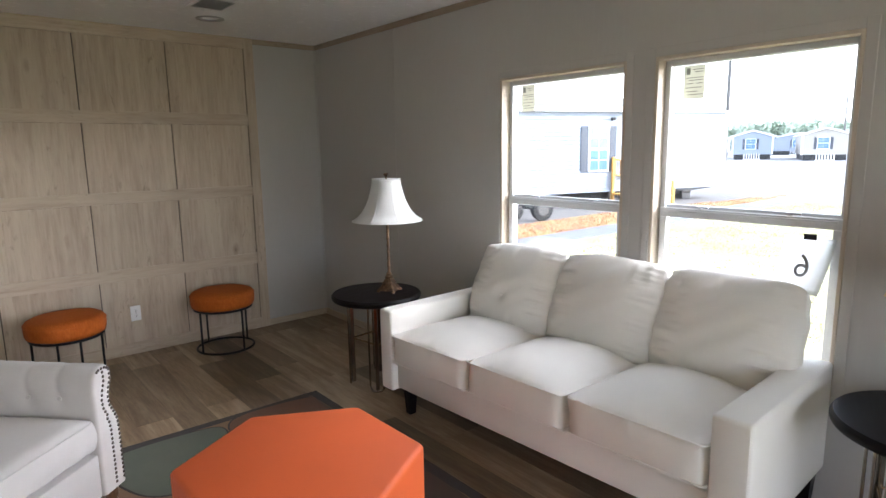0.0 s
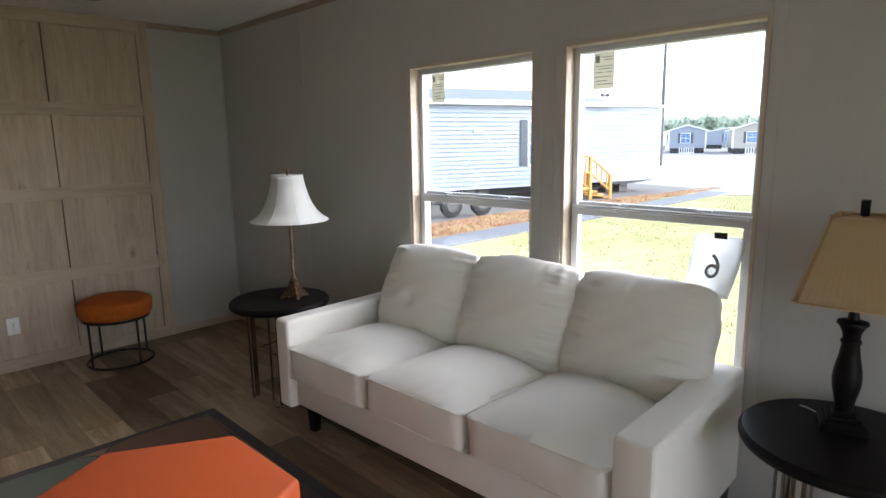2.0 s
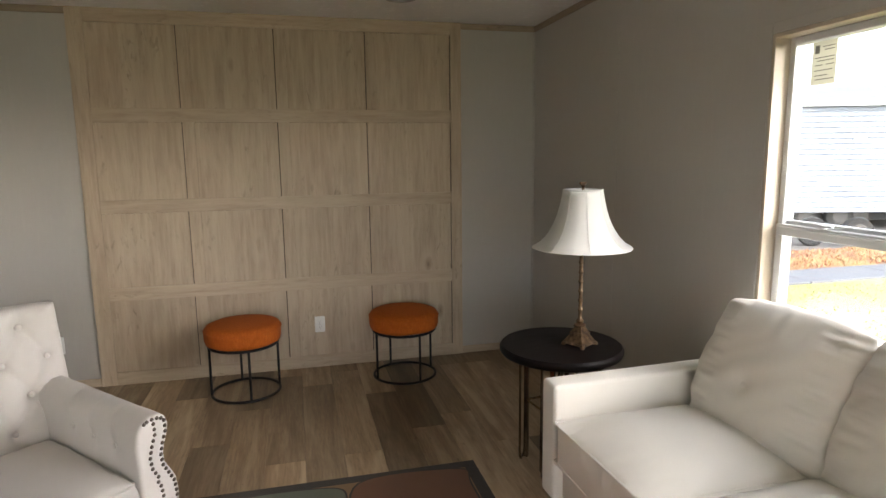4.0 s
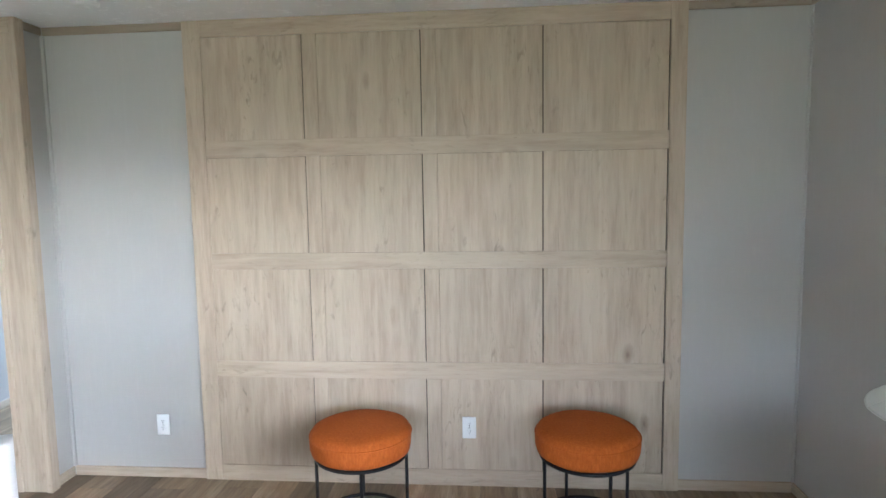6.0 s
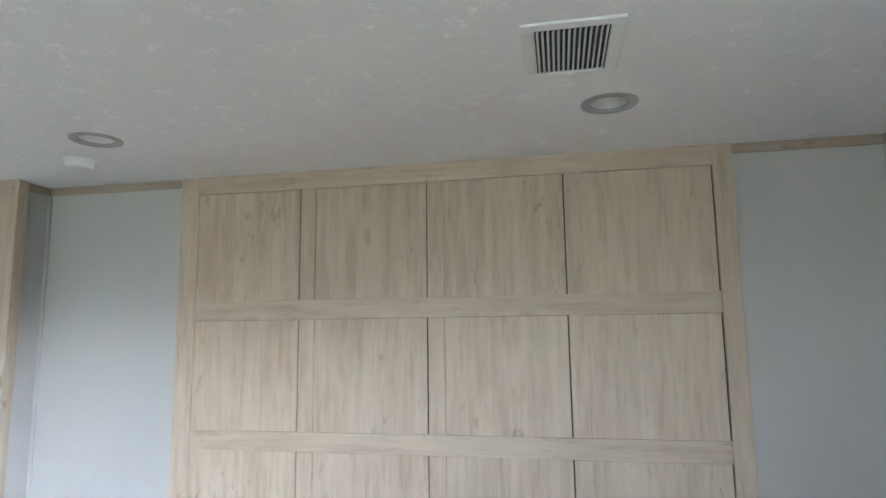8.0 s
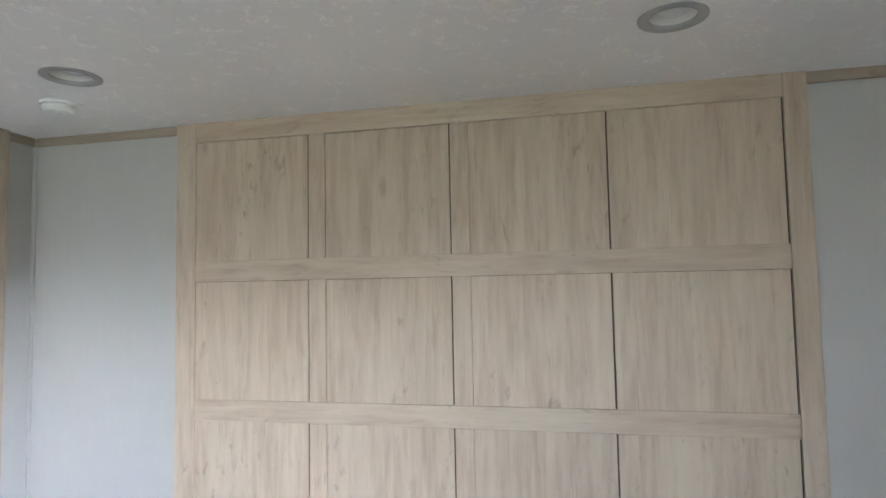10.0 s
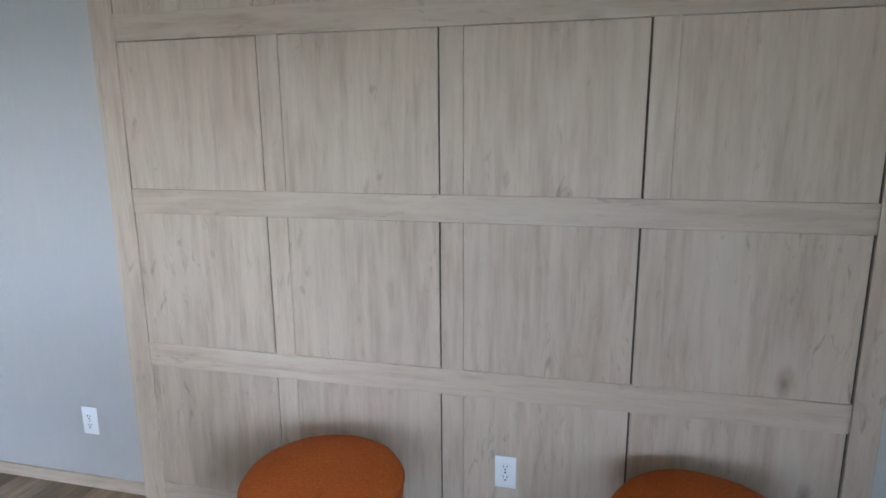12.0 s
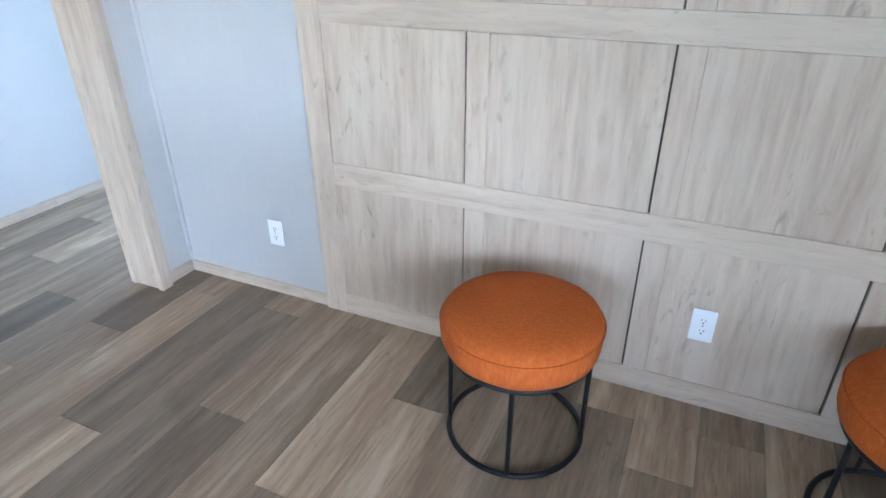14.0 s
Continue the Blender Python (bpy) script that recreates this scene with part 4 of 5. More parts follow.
# ---- tufted armchair ----
chair = thing("armchair", pose(0.348, -2.198, 0.0, 0, 0, 42.8) @ Matrix.Diagonal((1, 1, 1.018, 1)), "oatmeal linen tufted armchair with rolled arms and nailhead trim", "armchair")
prof = [(0.245, 0.14), (0.245, 0.50), (0.240, 0.575), (0.246, 0.615), (0.262, 0.642), (0.290, 0.658), (0.325, 0.658), (0.347, 0.642), (0.356, 0.617),
        (0.352, 0.590), (0.338, 0.555), (0.331, 0.525), (0.334, 0.495), (0.350, 0.465), (0.368, 0.430), (0.374, 0.385), (0.374, 0.14)]
outer = [(0.338, 0.632), (0.341, 0.600), (0.326, 0.560), (0.318, 0.525), (0.322, 0.490), (0.340, 0.455), (0.357, 0.420), (0.362, 0.380), (0.362, 0.155)]


def along(points, step):
    pts, out, rest = [Vector((p[0], 0, p[1])) for p in points], [], 0.0
    for a, b in zip(pts, pts[1:]):
        d = (b - a).length
        s = rest
        while s < d:
            out.append(a.lerp(b, s / d))
            s += step
        rest = s - d
    return out


def rolled_arm(side):
    """The arm's outline drawn out in slices, pinched a little at each tuft and rounded at its front."""
    fine = []
    for (x0, z0), (x1, z1) in zip(prof, prof[1:] + prof[:1]):
        n = max(1, int(math.hypot(x1 - x0, z1 - z0) / 0.02))
        fine += [(x0 + (x1 - x0) * k / n, z0 + (z1 - z0) * k / n) for k in range(n)]
    ys = [-0.365, -0.3635, -0.359, -0.352] + [-0.34 + 0.64 * k / 64 for k in range(65)]
    inset = {0: 0.012, 1: 0.006, 2: 0.002}
    bm, rings = bmesh.new(), []
    for i, y in enumerate(ys):
        ring = []
        for x, z in fine:
            cx, cz = 0.305, min(z, 0.61)
            d = Vector((x - cx, 0, z - cz))
            d.normalize()
            pinch = sum(math.exp(-((y - k) / 0.013) ** 2) for k in (-0.20, -0.06, 0.08)) * 0.006
            upper = max(0.0, min(1.0, (z - 0.50) / 0.08)) * (1.0 if x < 0.325 else 0.3)
            dent = sum(math.exp(-((y - k) ** 2 + (z - 0.535) ** 2) / 0.0016) for k in (-0.20, -0.06, 0.08)) * 0.016 if x < 0.26 else 0.0
            soft = 0.002 * noise.noise(Vector((x * 12, y * 12, z * 12)))
            m = inset.get(i, 0.0) + pinch * upper - soft
            ring.append(bm.verts.new((side * (x - d.x * m + dent), y, z - d.z * m)))
        rings.append(ring)
    n = len(fine)
    for a, b in zip(rings, rings[1:]):
        for k in range(n):
            bm.faces.new((a[k], a[(k + 1) % n], b[(k + 1) % n], b[k]))
    bm.faces.new(list(reversed(rings[0])))
    bm.faces.new(rings[-1])
    return bm


nail_mesh = None
for side in (1, -1):
    bm = rolled_arm(side)
    arm = part("arm", bm, M_CHAIR, chair, "", 45)
    arm.matrix_basis = Matrix.Diagonal((1, 1, 1.022, 1))
    for k in (-0.20, -0.06, 0.08):
        part("button", lathe([(0.0, -0.004), (0.009, -0.002), (0.009, 0.002), (0.0, 0.005)], 12), M_CHAIR, arm, "", 50).matrix_basis = pose(side * 0.257, k, 0.535, 0, -90 * side, 0)
    line_a = along(outer, 0.0185)
    line_b = [Vector((p.x - 0.036 - (0.010 if p.z < 0.45 else 0), 0, p.z)) for p in line_a]
    arc = [Vector((0.301 + 0.034 * math.cos(radians(t)), 0, 0.634 + 0.014 * math.sin(radians(t)))) for t in (35, 65, 95, 125, 150)]
    for p in line_a + line_b + arc:
        if nail_mesh is None:
            first = part("nailhead", lathe([(0.0, 0.0), (0.0066, 0.0), (0.0056, 0.0028), (0.003, 0.0044), (0.0, 0.0048)], 10), M_NAIL, arm, "", 60)
            nail_mesh, ob = first.data, first
        else:
            ob = new("nailhead", nail_mesh)
            ob.parent = arm
        ob.matrix_basis = pose(side * p.x, -0.3655, p.z, 90)
part("seat_rail", box(-0.246, 0.246, -0.355, 0.30, 0.14, 0.325, 0.012, 2), M_CHAIR, chair, "", 40)
sc = part("seat_cushion", cushion(0.484, 0.60, 0.165, 18, 0.72, 3.0, 0.004, 31, 0.02), M_CHAIR, chair, "", 60)
sc.matrix_basis = pose(0, -0.065, 0.412)
part("piping", tube(rim(0.474, 0.59, 0.054, 8, 0.03), 0.0036, 8, True), M_CHAIR, sc)

# tufted back: a padded sheet with sunken buttons on a diamond lattice
NX, NZ, BW, BH = 76, 76, 0.735, 0.56
buttons = []
for r in range(4):
    for c in range(-2, 3):
        u = c * 0.15 + (0.075 if r % 2 else 0.0)
        if abs(u) < BW / 2 - 0.04:
            buttons.append((u, 0.10 + r * 0.125))


def seg_dist(p, a, b):
    ax, az, bx, bz = *a, *b
    t = max(0.0, min(1.0, ((p[0] - ax) * (bx - ax) + (p[1] - az) * (bz - az)) / ((bx - ax) ** 2 + (bz - az) ** 2)))
    return math.hypot(p[0] - ax - t * (bx - ax), p[1] - az - t * (bz - az))


folds = [(a, b) for a in buttons for b in buttons if b[1] > a[1] and b[1] - a[1] < 0.13 and 0.05 < abs(b[0] - a[0]) < 0.1]
folds += [(a, (a[0], BH)) for a in buttons if a[1] > 0.45]
bm = bmesh.new()
front, rear = [], []
for j in range(NZ + 1):
    rf, rb = [], []
    for i in range(NX + 1):
        u, w = (i / NX - 0.5) * BW, j / NZ * BH
        eu, ew = 1 - abs(2 * u / BW) ** 8, 1 - abs(2 * w / BH - 1) ** 10
        depth = 0.070 * max(0.0, min(eu, ew)) ** 0.35
        for a, b in folds:
            depth -= 0.013 * math.exp(-(seg_dist((u, w), a, b) / 0.010) ** 2)
        for a in buttons:
            depth -= 0.034 * math.exp(-((u - a[0]) ** 2 + (w - a[1]) ** 2) / 0.0012)
        top = w - 0.012 * (abs(2 * u / BW) ** 4) * (w / BH)
        rf.append(bm.verts.new((u, -depth, top)))
        rb.append(bm.verts.new((u, 0.055, top)))
    front.append(rf)
    rear.append(rb)
for j in range(NZ):
    for i in range(NX):
        bm.faces.new((front[j][i], front[j][i + 1], front[j + 1][i + 1], front[j + 1][i]))
        bm.faces.new((rear[j][i], rear[j + 1][i], rear[j + 1][i + 1], rear[j][i + 1]))
for i in range(NX):
    bm.faces.new((front[NZ][i], front[NZ][i + 1], rear[NZ][i + 1], rear[NZ][i]))
    bm.faces.new((front[0][i], rear[0][i], rear[0][i + 1], front[0][i + 1]))
for j in range(NZ):
    bm.faces.new((front[j][0], front[j + 1][0], rear[j + 1][0], rear[j][0]))
    bm.faces.new((front[j][NX], rear[j][NX], rear[j + 1][NX], front[j + 1][NX]))
back = part("backrest", bm, M_CHAIR, chair, "button-tufted backrest", 70)
back.matrix_basis = pose(0, 0.300, 0.400, -11)
for a in buttons:
    part("button", lathe([(0.0, -0.004), (0.010, -0.003), (0.010, 0.002), (0.0, 0.006)], 12), M_CHAIR, back, "", 50).matrix_basis = pose(a[0], -0.040, a[1], 90)
M_TURNED = material("turned_walnut", (0.14, 0.07, 0.035), 0.35)
colour_in(M_TURNED, ramp(M_TURNED, noise_tex(M_TURNED, coords(M_TURNED, (14, 14, 2)), 5), [(0.3, (0.09, 0.045, 0.02)), (0.7, (0.2, 0.10, 0.05))]))
for sx in (-1, 1):
    for yy in (-0.325, 0.27):
        part("leg", lathe([(0.0, 0.006), (0.013, 0.006), (0.019, 0.03), (0.015, 0.05), (0.025, 0.07), (0.021, 0.085), (0.03, 0.105), (0.03, 0.142), (0.0, 0.142)], 18, (sx * 0.325, yy, 0)), M_TURNED, chair, "turned wooden leg", 40)

# ---- rug ----
rug = thing("area_rug", pose(0, 0, 0), "brown, sage and rust patterned area rug with dark border", "rug")
RX0, RX1, RY0, RY1 = 0.42, 2.095, -4.10, -1.592
part("border", box(RX0, RX1, RY0, RY1, 0.0, 0.0055, 0.002), M_RUG_EDGE, rug, "dark brown border")
B = 0.060
part("field", box(RX0 + B, RX1 - B, RY0 + B, RY1 - B, 0.004, 0.0062), M_RUG_TAN, rug, "tan field")


def blob(pts, z, mat, label):
    """A smooth closed patch through a few points."""
    out, n = [], len(pts)
    for i in range(n):
        p0, p1, p2, p3 = (Vector(pts[(i + k - 1) % n]) for k in range(4))
        for s in range(8):
            t = s / 8
            out.append(0.5 * ((2 * p1) + (p2 - p0) * t + (2 * p0 - 5 * p1 + 4 * p2 - p3) * t * t + (3 * p1 - p0 - 3 * p2 + p3) * t ** 3))
    mid = sum(out, Vector((0, 0))) / len(out)
    wide = [p + (p - mid).normalized() * 0.011 for p in out]
    part("outline", slab([(p.x, p.y) for p in wide], 0.0055, z - 0.0008), M_RUG_EDGE, rug, "dark patch outline")
    part("patch", slab([(p.x, p.y) for p in out], 0.0055, z), mat, rug, label)


blob([(0.88, -1.70), (1.36, -1.67), (1.45, -1.78), (1.34, -2.0), (1.10, -2.22), (0.92, -2.10)], 0.0076, M_RUG_SAGE, "sage green patch")
blob([(1.52, -1.67), (1.99, -1.66), (2.02, -1.80), (1.98, -2.25), (1.72, -2.42), (1.50, -2.10)], 0.0072, M_RUG_RUST, "rust patch")
blob([(1.90, -2.45), (2.02, -2.40), (2.02, -3.2), (1.95, -3.5), (1.84, -3.0)], 0.0074, M_RUG_UMBER, "umber patch")
blob([(0.60, -3.4), (0.85, -3.3), (0.95, -3.8), (0.75, -4.0), (0.55, -3.8)], 0.0074, M_RUG_RUST, "rust patch")
blob([(1.15, -3.7), (1.6, -3.75), (1.75, -3.95), (1.3, -4.02)], 0.0074, M_RUG_SAGE, "sage green patch")

# ---- things on the windows ----
for (xf, a, b, top), nm in zip(WIN, ("first", "second")):
    st = thing("window_label", pose(xf + 0.0255, b - 0.104, top - 0.080) @ Matrix.Diagonal((1, 0.94, 0.93, 1)), "buff manufacturer's label stuck to the upper pane", "label", "window labels")
    part("sheet", box(0, 0.0012, -0.055, 0.055, -0.082, 0.082), M_STICKER, st)
    part("mark", box(-0.0008, 0.0, 0.022, 0.042, 0.038, 0.070), M_INK, st)
    for k, (w0, w1, z) in enumerate(((-0.045, 0.01, 0.062), (-0.045, 0.0, 0.050), (-0.045, 0.042, 0.022), (-0.045, 0.03, 0.010), (0.005, 0.04, -0.006), (-0.045, -0.01, -0.006), (-0.04, 0.042, -0.026), (-0.02, 0.04, -0.045), (-0.045, 0.035, -0.060))):
        part("print_line", box(-0.0008, 0.0, w0, w1, z - 0.0018, z + 0.0018), M_INK, st)

# sheet with a 6 taped to the lower pane, facing out, so that it reads backwards from inside
xf, a, b, top = WIN[1]
note = thing("number_sheet", pose(xf - 0.0155, -4.022, 1.038), "white paper sheet with number 6 taped facing outside", "paper sign")


def curl(u, w, lift=0.0):
    """Place on the sheet: u across, w up, both -0.5 to 0.5; its foot swings into the room."""
    out = (0.5 - w) ** 1.6 * (0.025 + 0.075 * (0.5 - u))
    return Vector((-0.003 - out - lift, u * 0.194 + 0.022 * (0.5 - w), w * 0.218 + 0.004 * u))


bm = bmesh.new()
grid = [[bm.verts.new(curl(i / 10 - 0.5, j / 12 - 0.5)) for i in range(11)] for j in range(13)]
for j in range(12):
    for i in range(10):
        bm.faces.new((grid[j][i], grid[j][i + 1], grid[j + 1][i + 1], grid[j + 1][i]))
sheet = part("sheet", bm, M_PAPER, note, "", 60)
sheet.modifiers.new("thick", "SOLIDIFY").thickness = 0.0004
cu = bpy.data.curves.new("six", "FONT")
cu.body, cu.size, cu.extrude, cu.align_x, cu.align_y = "6", 0.132, 0.0, "CENTER", "CENTER"
tmp = bpy.data.objects.new("six", cu)
me = bpy.data.meshes.new_from_object(tmp)
bpy.data.objects.remove(tmp)
for v in me.vertices:
    v.co = curl(v.co.x / 0.194, v.co.y / 0.218 - 0.06, 0.0012)
me.materials.append(M_PRINT)
six = new("numeral", me)
six.parent = note
six["label"] = "grey printed numeral 6"
part("tape", box(-0.0065, -0.0045, -0.026, 0.022, 0.098, 0.122), M_TAPE, note, "black tape")
part("tape", box(-0.068, -0.064, 0.0, 0.042, -0.104, -0.092), M_TAPE, note, "black tape")


# ---- outside ----
G = -0.42
M_GRASS = material("lawn", (0.1, 0.12, 0.035), 0.9)
_a = noise_tex(M_GRASS, coords(M_GRASS), 0.55, 5, 0.65)
_b = noise_tex(M_GRASS, coords(M_GRASS), 2.2, 9, 0.9)
_c = ramp(M_GRASS, _a, [(0.32, (0.24, 0.25, 0.075)), (0.5, (0.32, 0.30, 0.115)), (0.66, (0.42, 0.36, 0.19))])
colour_in(M_GRASS, blend(M_GRASS, _c, (0.235, 0.255, 0.085), ramp(M_GRASS, _b, [(0.42, (0, 0, 0)), (0.66, (0.6, 0.6, 0.6))])))
bump(M_GRASS, _b, 0.25, 0.03)
M_STRAW = material("pine_straw", (0.3, 0.13, 0.05), 0.95)
_a = noise_tex(M_STRAW, coords(M_STRAW), 3.5, 9, 0.9)
_b = noise_tex(M_STRAW, coords(M_STRAW), 0.8, 3)
_c = ramp(M_STRAW, _a, [(0.36, (0.07, 0.03, 0.018)), (0.5, (0.24, 0.115, 0.07)), (0.64, (0.42, 0.28, 0.19))])
colour_in(M_STRAW, blend(M_STRAW, _c, (0.36, 0.27, 0.10), ramp(M_STRAW, _b, [(0.42, (0, 0, 0)), (0.60, (0.75, 0.75, 0.75))])))
bump(M_STRAW, _a, 0.8, 0.04)
M_SOIL = material("bare_soil", (0.12, 0.11, 0.10), 0.95)
colour_in(M_SOIL, blend(M_SOIL, (0.08, 0.075, 0.07), (0.19, 0.175, 0.155), noise_tex(M_SOIL, coords(M_SOIL), 2.5, 8, 0.8)))
M_CONC = material("concrete_path", (0.27, 0.28, 0.285), 0.85)
_a = noise_tex(M_CONC, coords(M_CONC), 30.0, 5, 0.7)
colour_in(M_CONC, blend(M_CONC, (0.105, 0.11, 0.12), (0.17, 0.175, 0.185), _a))
bump(M_CONC, _a, 0.3, 0.01)
M_GRAVEL = material("crushed_gravel", (0.42, 0.41, 0.39), 0.95)
_a = noise_tex(M_GRAVEL, coords(M_GRAVEL), 0.12, 5, 0.7)
_b = noise_tex(M_GRAVEL, coords(M_GRAVEL), 9.0, 5, 0.8)
colour_in(M_GRAVEL, blend(M_GRAVEL, blend(M_GRAVEL, (0.20, 0.196, 0.19), (0.36, 0.356, 0.35), _a), (0.17, 0.165, 0.155), ramp(M_GRAVEL, _b, [(0.5, (0, 0, 0)), (0.75, (0.6, 0.6, 0.6))])))
M_SIDING = material("pale_grey_vinyl_siding", (0.42, 0.44, 0.48), 0.5)
_a = noise_tex(M_SIDING, coords(M_SIDING, (0.4, 1, 6)), 3.0, 4)
colour_in(M_SIDING, blend(M_SIDING, (0.225, 0.256, 0.308), (0.260, 0.291, 0.343), _a))
M_BEIGE = material("beige_vinyl_siding", (0.36, 0.335, 0.295), 0.55)
M_FASCIA = material("white_fascia", (0.78, 0.79, 0.80), 0.5)
M_SHINGLE = material("grey_shingles", (0.22, 0.24, 0.26), 0.9)
_a = noise_tex(M_SHINGLE, coords(M_SHINGLE, (4, 1, 9)), 5.0, 5, 0.7)
colour_in(M_SHINGLE, blend(M_SHINGLE, (0.10, 0.115, 0.13), (0.20, 0.22, 0.24), _a))
M_SHUTTER = material("slate_shutter", (0.045, 0.055, 0.075), 0.5)
M_PANE = material("far_pane", (0.10, 0.19, 0.34), 0.08)
M_LUMBER = material("treated_lumber", (0.55, 0.30, 0.06), 0.7)
colour_in(M_LUMBER, blend(M_LUMBER, (0.46, 0.235, 0.045), (0.62, 0.36, 0.09), noise_tex(M_LUMBER, coords(M_LUMBER, (3, 3, 12)), 6)))
M_BLOCK = material("concrete_block", (0.16, 0.155, 0.15), 0.9)
M_STEEL = material("dark_chassis", (0.03, 0.03, 0.032), 0.7)
M_TYRE = material("tyre_rubber", (0.02, 0.02, 0.02), 0.8)
M_POLE = material("weathered_pole", (0.10, 0.095, 0.09), 0.8)
M_LEAF = material("hazed_foliage", (0.075, 0.105, 0.035), 0.8)
_n, _l, _b3 = kit(M_LEAF)
_gi = _n.new("ShaderNodeNewGeometry")
# leaf greens paled and greyed to paint in the haze of distance
colour_in(M_LEAF, ramp(M_LEAF, _gi.outputs["Random Per Island"], [(0.0, (0.34, 0.40, 0.31)), (0.5, (0.37, 0.43, 0.335)), (1.0, (0.40, 0.46, 0.365))]))

bm = bmesh.new()
gv = [bm.verts.new((x, y, G)) for x, y in ((WX + 0.13, -1500), (1800, -1500), (1800, 1500), (WX + 0.13, 1500))]
bm.faces.new(gv)
gv2 = [bm.verts.new((x, y, G)) for x, y in ((-1500, -1500), (WX + 0.13, -1500), (WX + 0.13, 1500), (-1500, 1500))]
bm.faces.new(gv2)
structure("ground", bm, M_GRASS, "patchy green and straw-coloured lawn", "ground")
structure("gravel_lot", slab([(24.5, -60), (400, -160), (400, 260), (24.5, 120), (24.2, 8.6), (22.6, 4.0), (21.8, 2.9), (22.4, 1.0)], G - 0.05, G + 0.015), M_GRAVEL, "pale crushed gravel sales lot", "ground")
structure("straw_bed", slab([(4, 3.62), (17.2, 3.62), (20.2, 3.9), (22.0, 3.3), (22.6, 3.7), (21.6, 4.5), (14.4, 5.3), (4, 5.1)], G - 0.05, G + 0.03), M_STRAW, "rust-brown pine straw mulch bed", "ground")
M_BLADE = material("grass_blades", (0.2, 0.2, 0.07), 0.8)
_gi = M_BLADE.node_tree.nodes.new("ShaderNodeNewGeometry")
colour_in(M_BLADE, ramp(M_BLADE, _gi.outputs["Random Per Island"], [(0.0, (0.31, 0.35, 0.11)), (0.45, (0.37, 0.38, 0.135)), (0.75, (0.45, 0.41, 0.19)), (1.0, (0.54, 0.47, 0.26))]))
M_NEEDLE = material("straw_needles", (0.3, 0.15, 0.07), 0.9)
_gi = M_NEEDLE.node_tree.nodes.new("ShaderNodeNewGeometry")
colour_in(M_NEEDLE, ramp(M_NEEDLE, _gi.outputs["Random Per Island"], [(0.0, (0.24, 0.085, 0.045)), (0.35, (0.40, 0.17, 0.09)), (0.65, (0.50, 0.32, 0.15)), (1.0, (0.60, 0.50, 0.24))]))


def scatter(name, mat, count, inside, z, length, width, lean, label, category, seed):
    """Many thin leaning blades over the stretch of ground that inside() accepts."""
    r = random.Random(seed)
    vs, fs = [], []
    while len(fs) < count:
        x, y = 3.4 + 21 * r.random() ** 1.15, r.uniform(-6.5, 9.0)
        if not inside(x, y):
            continue
        a, h, w = r.uniform(0, 6.283), length * r.uniform(0.5, 1.3), width * r.uniform(0.6, 1.4)
        dx, dy = math.cos(a), math.sin(a)
        k = lean * r.uniform(0.3, 1.2)
        up = h * math.cos(k)
        ox, oy = dx * h * math.sin(k), dy * h * math.sin(k)
        i = len(vs)
        vs += [(x - dy * w, y + dx * w, z), (x + dy * w, y - dx * w, z), (x + ox + dy * w * 0.3, y + oy - dx * w * 0.3, z + up), (x + ox - dy * w * 0.3, y + oy + dx * w * 0.3, z + up)]
        fs.append((i, i + 1, i + 2, i + 3))
    me = bpy.data.meshes.new(name)
    me.from_pydata(vs, [], fs)
    me.materials.append(mat)
    return tagged(new(name, me), label, category, "", "stuff")


def on_lawn(x, y):
    if y > 2.75 or x > 22.0 or y < -5.0 + 0.18 * (x - 1):
        return False
    return noise.noise(Vector((x * 0.7, y * 0.7, 4.0))) + 0.5 * noise.noise(Vector((x * 2.3, y * 2.3, 1.0))) > -0.25


def on_bed(x, y):
    return x > 5 and 3.66 < y < 5.2 - max(0.0, x - 15) * 0.11 and (x < 20 or y < 4.4)


scatter("grass", M_BLADE, 30000, on_lawn, G, 0.028, 0.009, 1.2, "tufts of green and straw-coloured lawn grass", "grass", 21)
scatter("pine_straw", M_NEEDLE, 16000, on_bed, G + 0.03, 0.065, 0.008, 1.5, "loose rust and yellow pine straw", "mulch", 22)
structure("bare_soil", slab([(4, 5.1), (14.4, 5.3), (21.6, 4.5), (24.0, 4.6), (25.6, 9.6), (4, 17.0)], G - 0.05, G + 0.02), M_SOIL, "bare grey soil under the raised home", "ground")
path = tagged(new("pavement"), "grey concrete garden path", "path", "", "structure")
for i in range(11):
    part("slab", box(3.4 + 1.75 * i, 3.4 + 1.75 * (i + 1) - 0.012, 2.80, 3.60, G - 0.05, G + 0.036, 0.006), M_CONC, path)

# skirting under the room, so that the house stands on the ground
structure("foundation", box(LEFT - 0.1, WX + 0.12, FAR - 0.1, 3.1, G, -0.121), M_BLOCK, "block foundation of the model home", "foundation")


def lap_wall(x0, x1, y, z0, z1, step=0.132, lip=0.034):
    """Lapped boards facing +y."""
    bm = bmesh.new()
    n = int(round((z1 - z0) / step))
    h = (z1 - z0) / n
    for i in range(n):
        a, b = z0 + i * h, z0 + (i + 1) * h
        vs = [bm.verts.new(p) for p in ((x0, y + lip, a), (x1, y + lip, a), (x1, y, b), (x0, y, b), (x0, y, a), (x1, y, a))]
        bm.faces.new((vs[0], vs[1], vs[2], vs[3]))
        bm.faces.new((vs[4], vs[5], vs[1], vs[0]))
    return bm


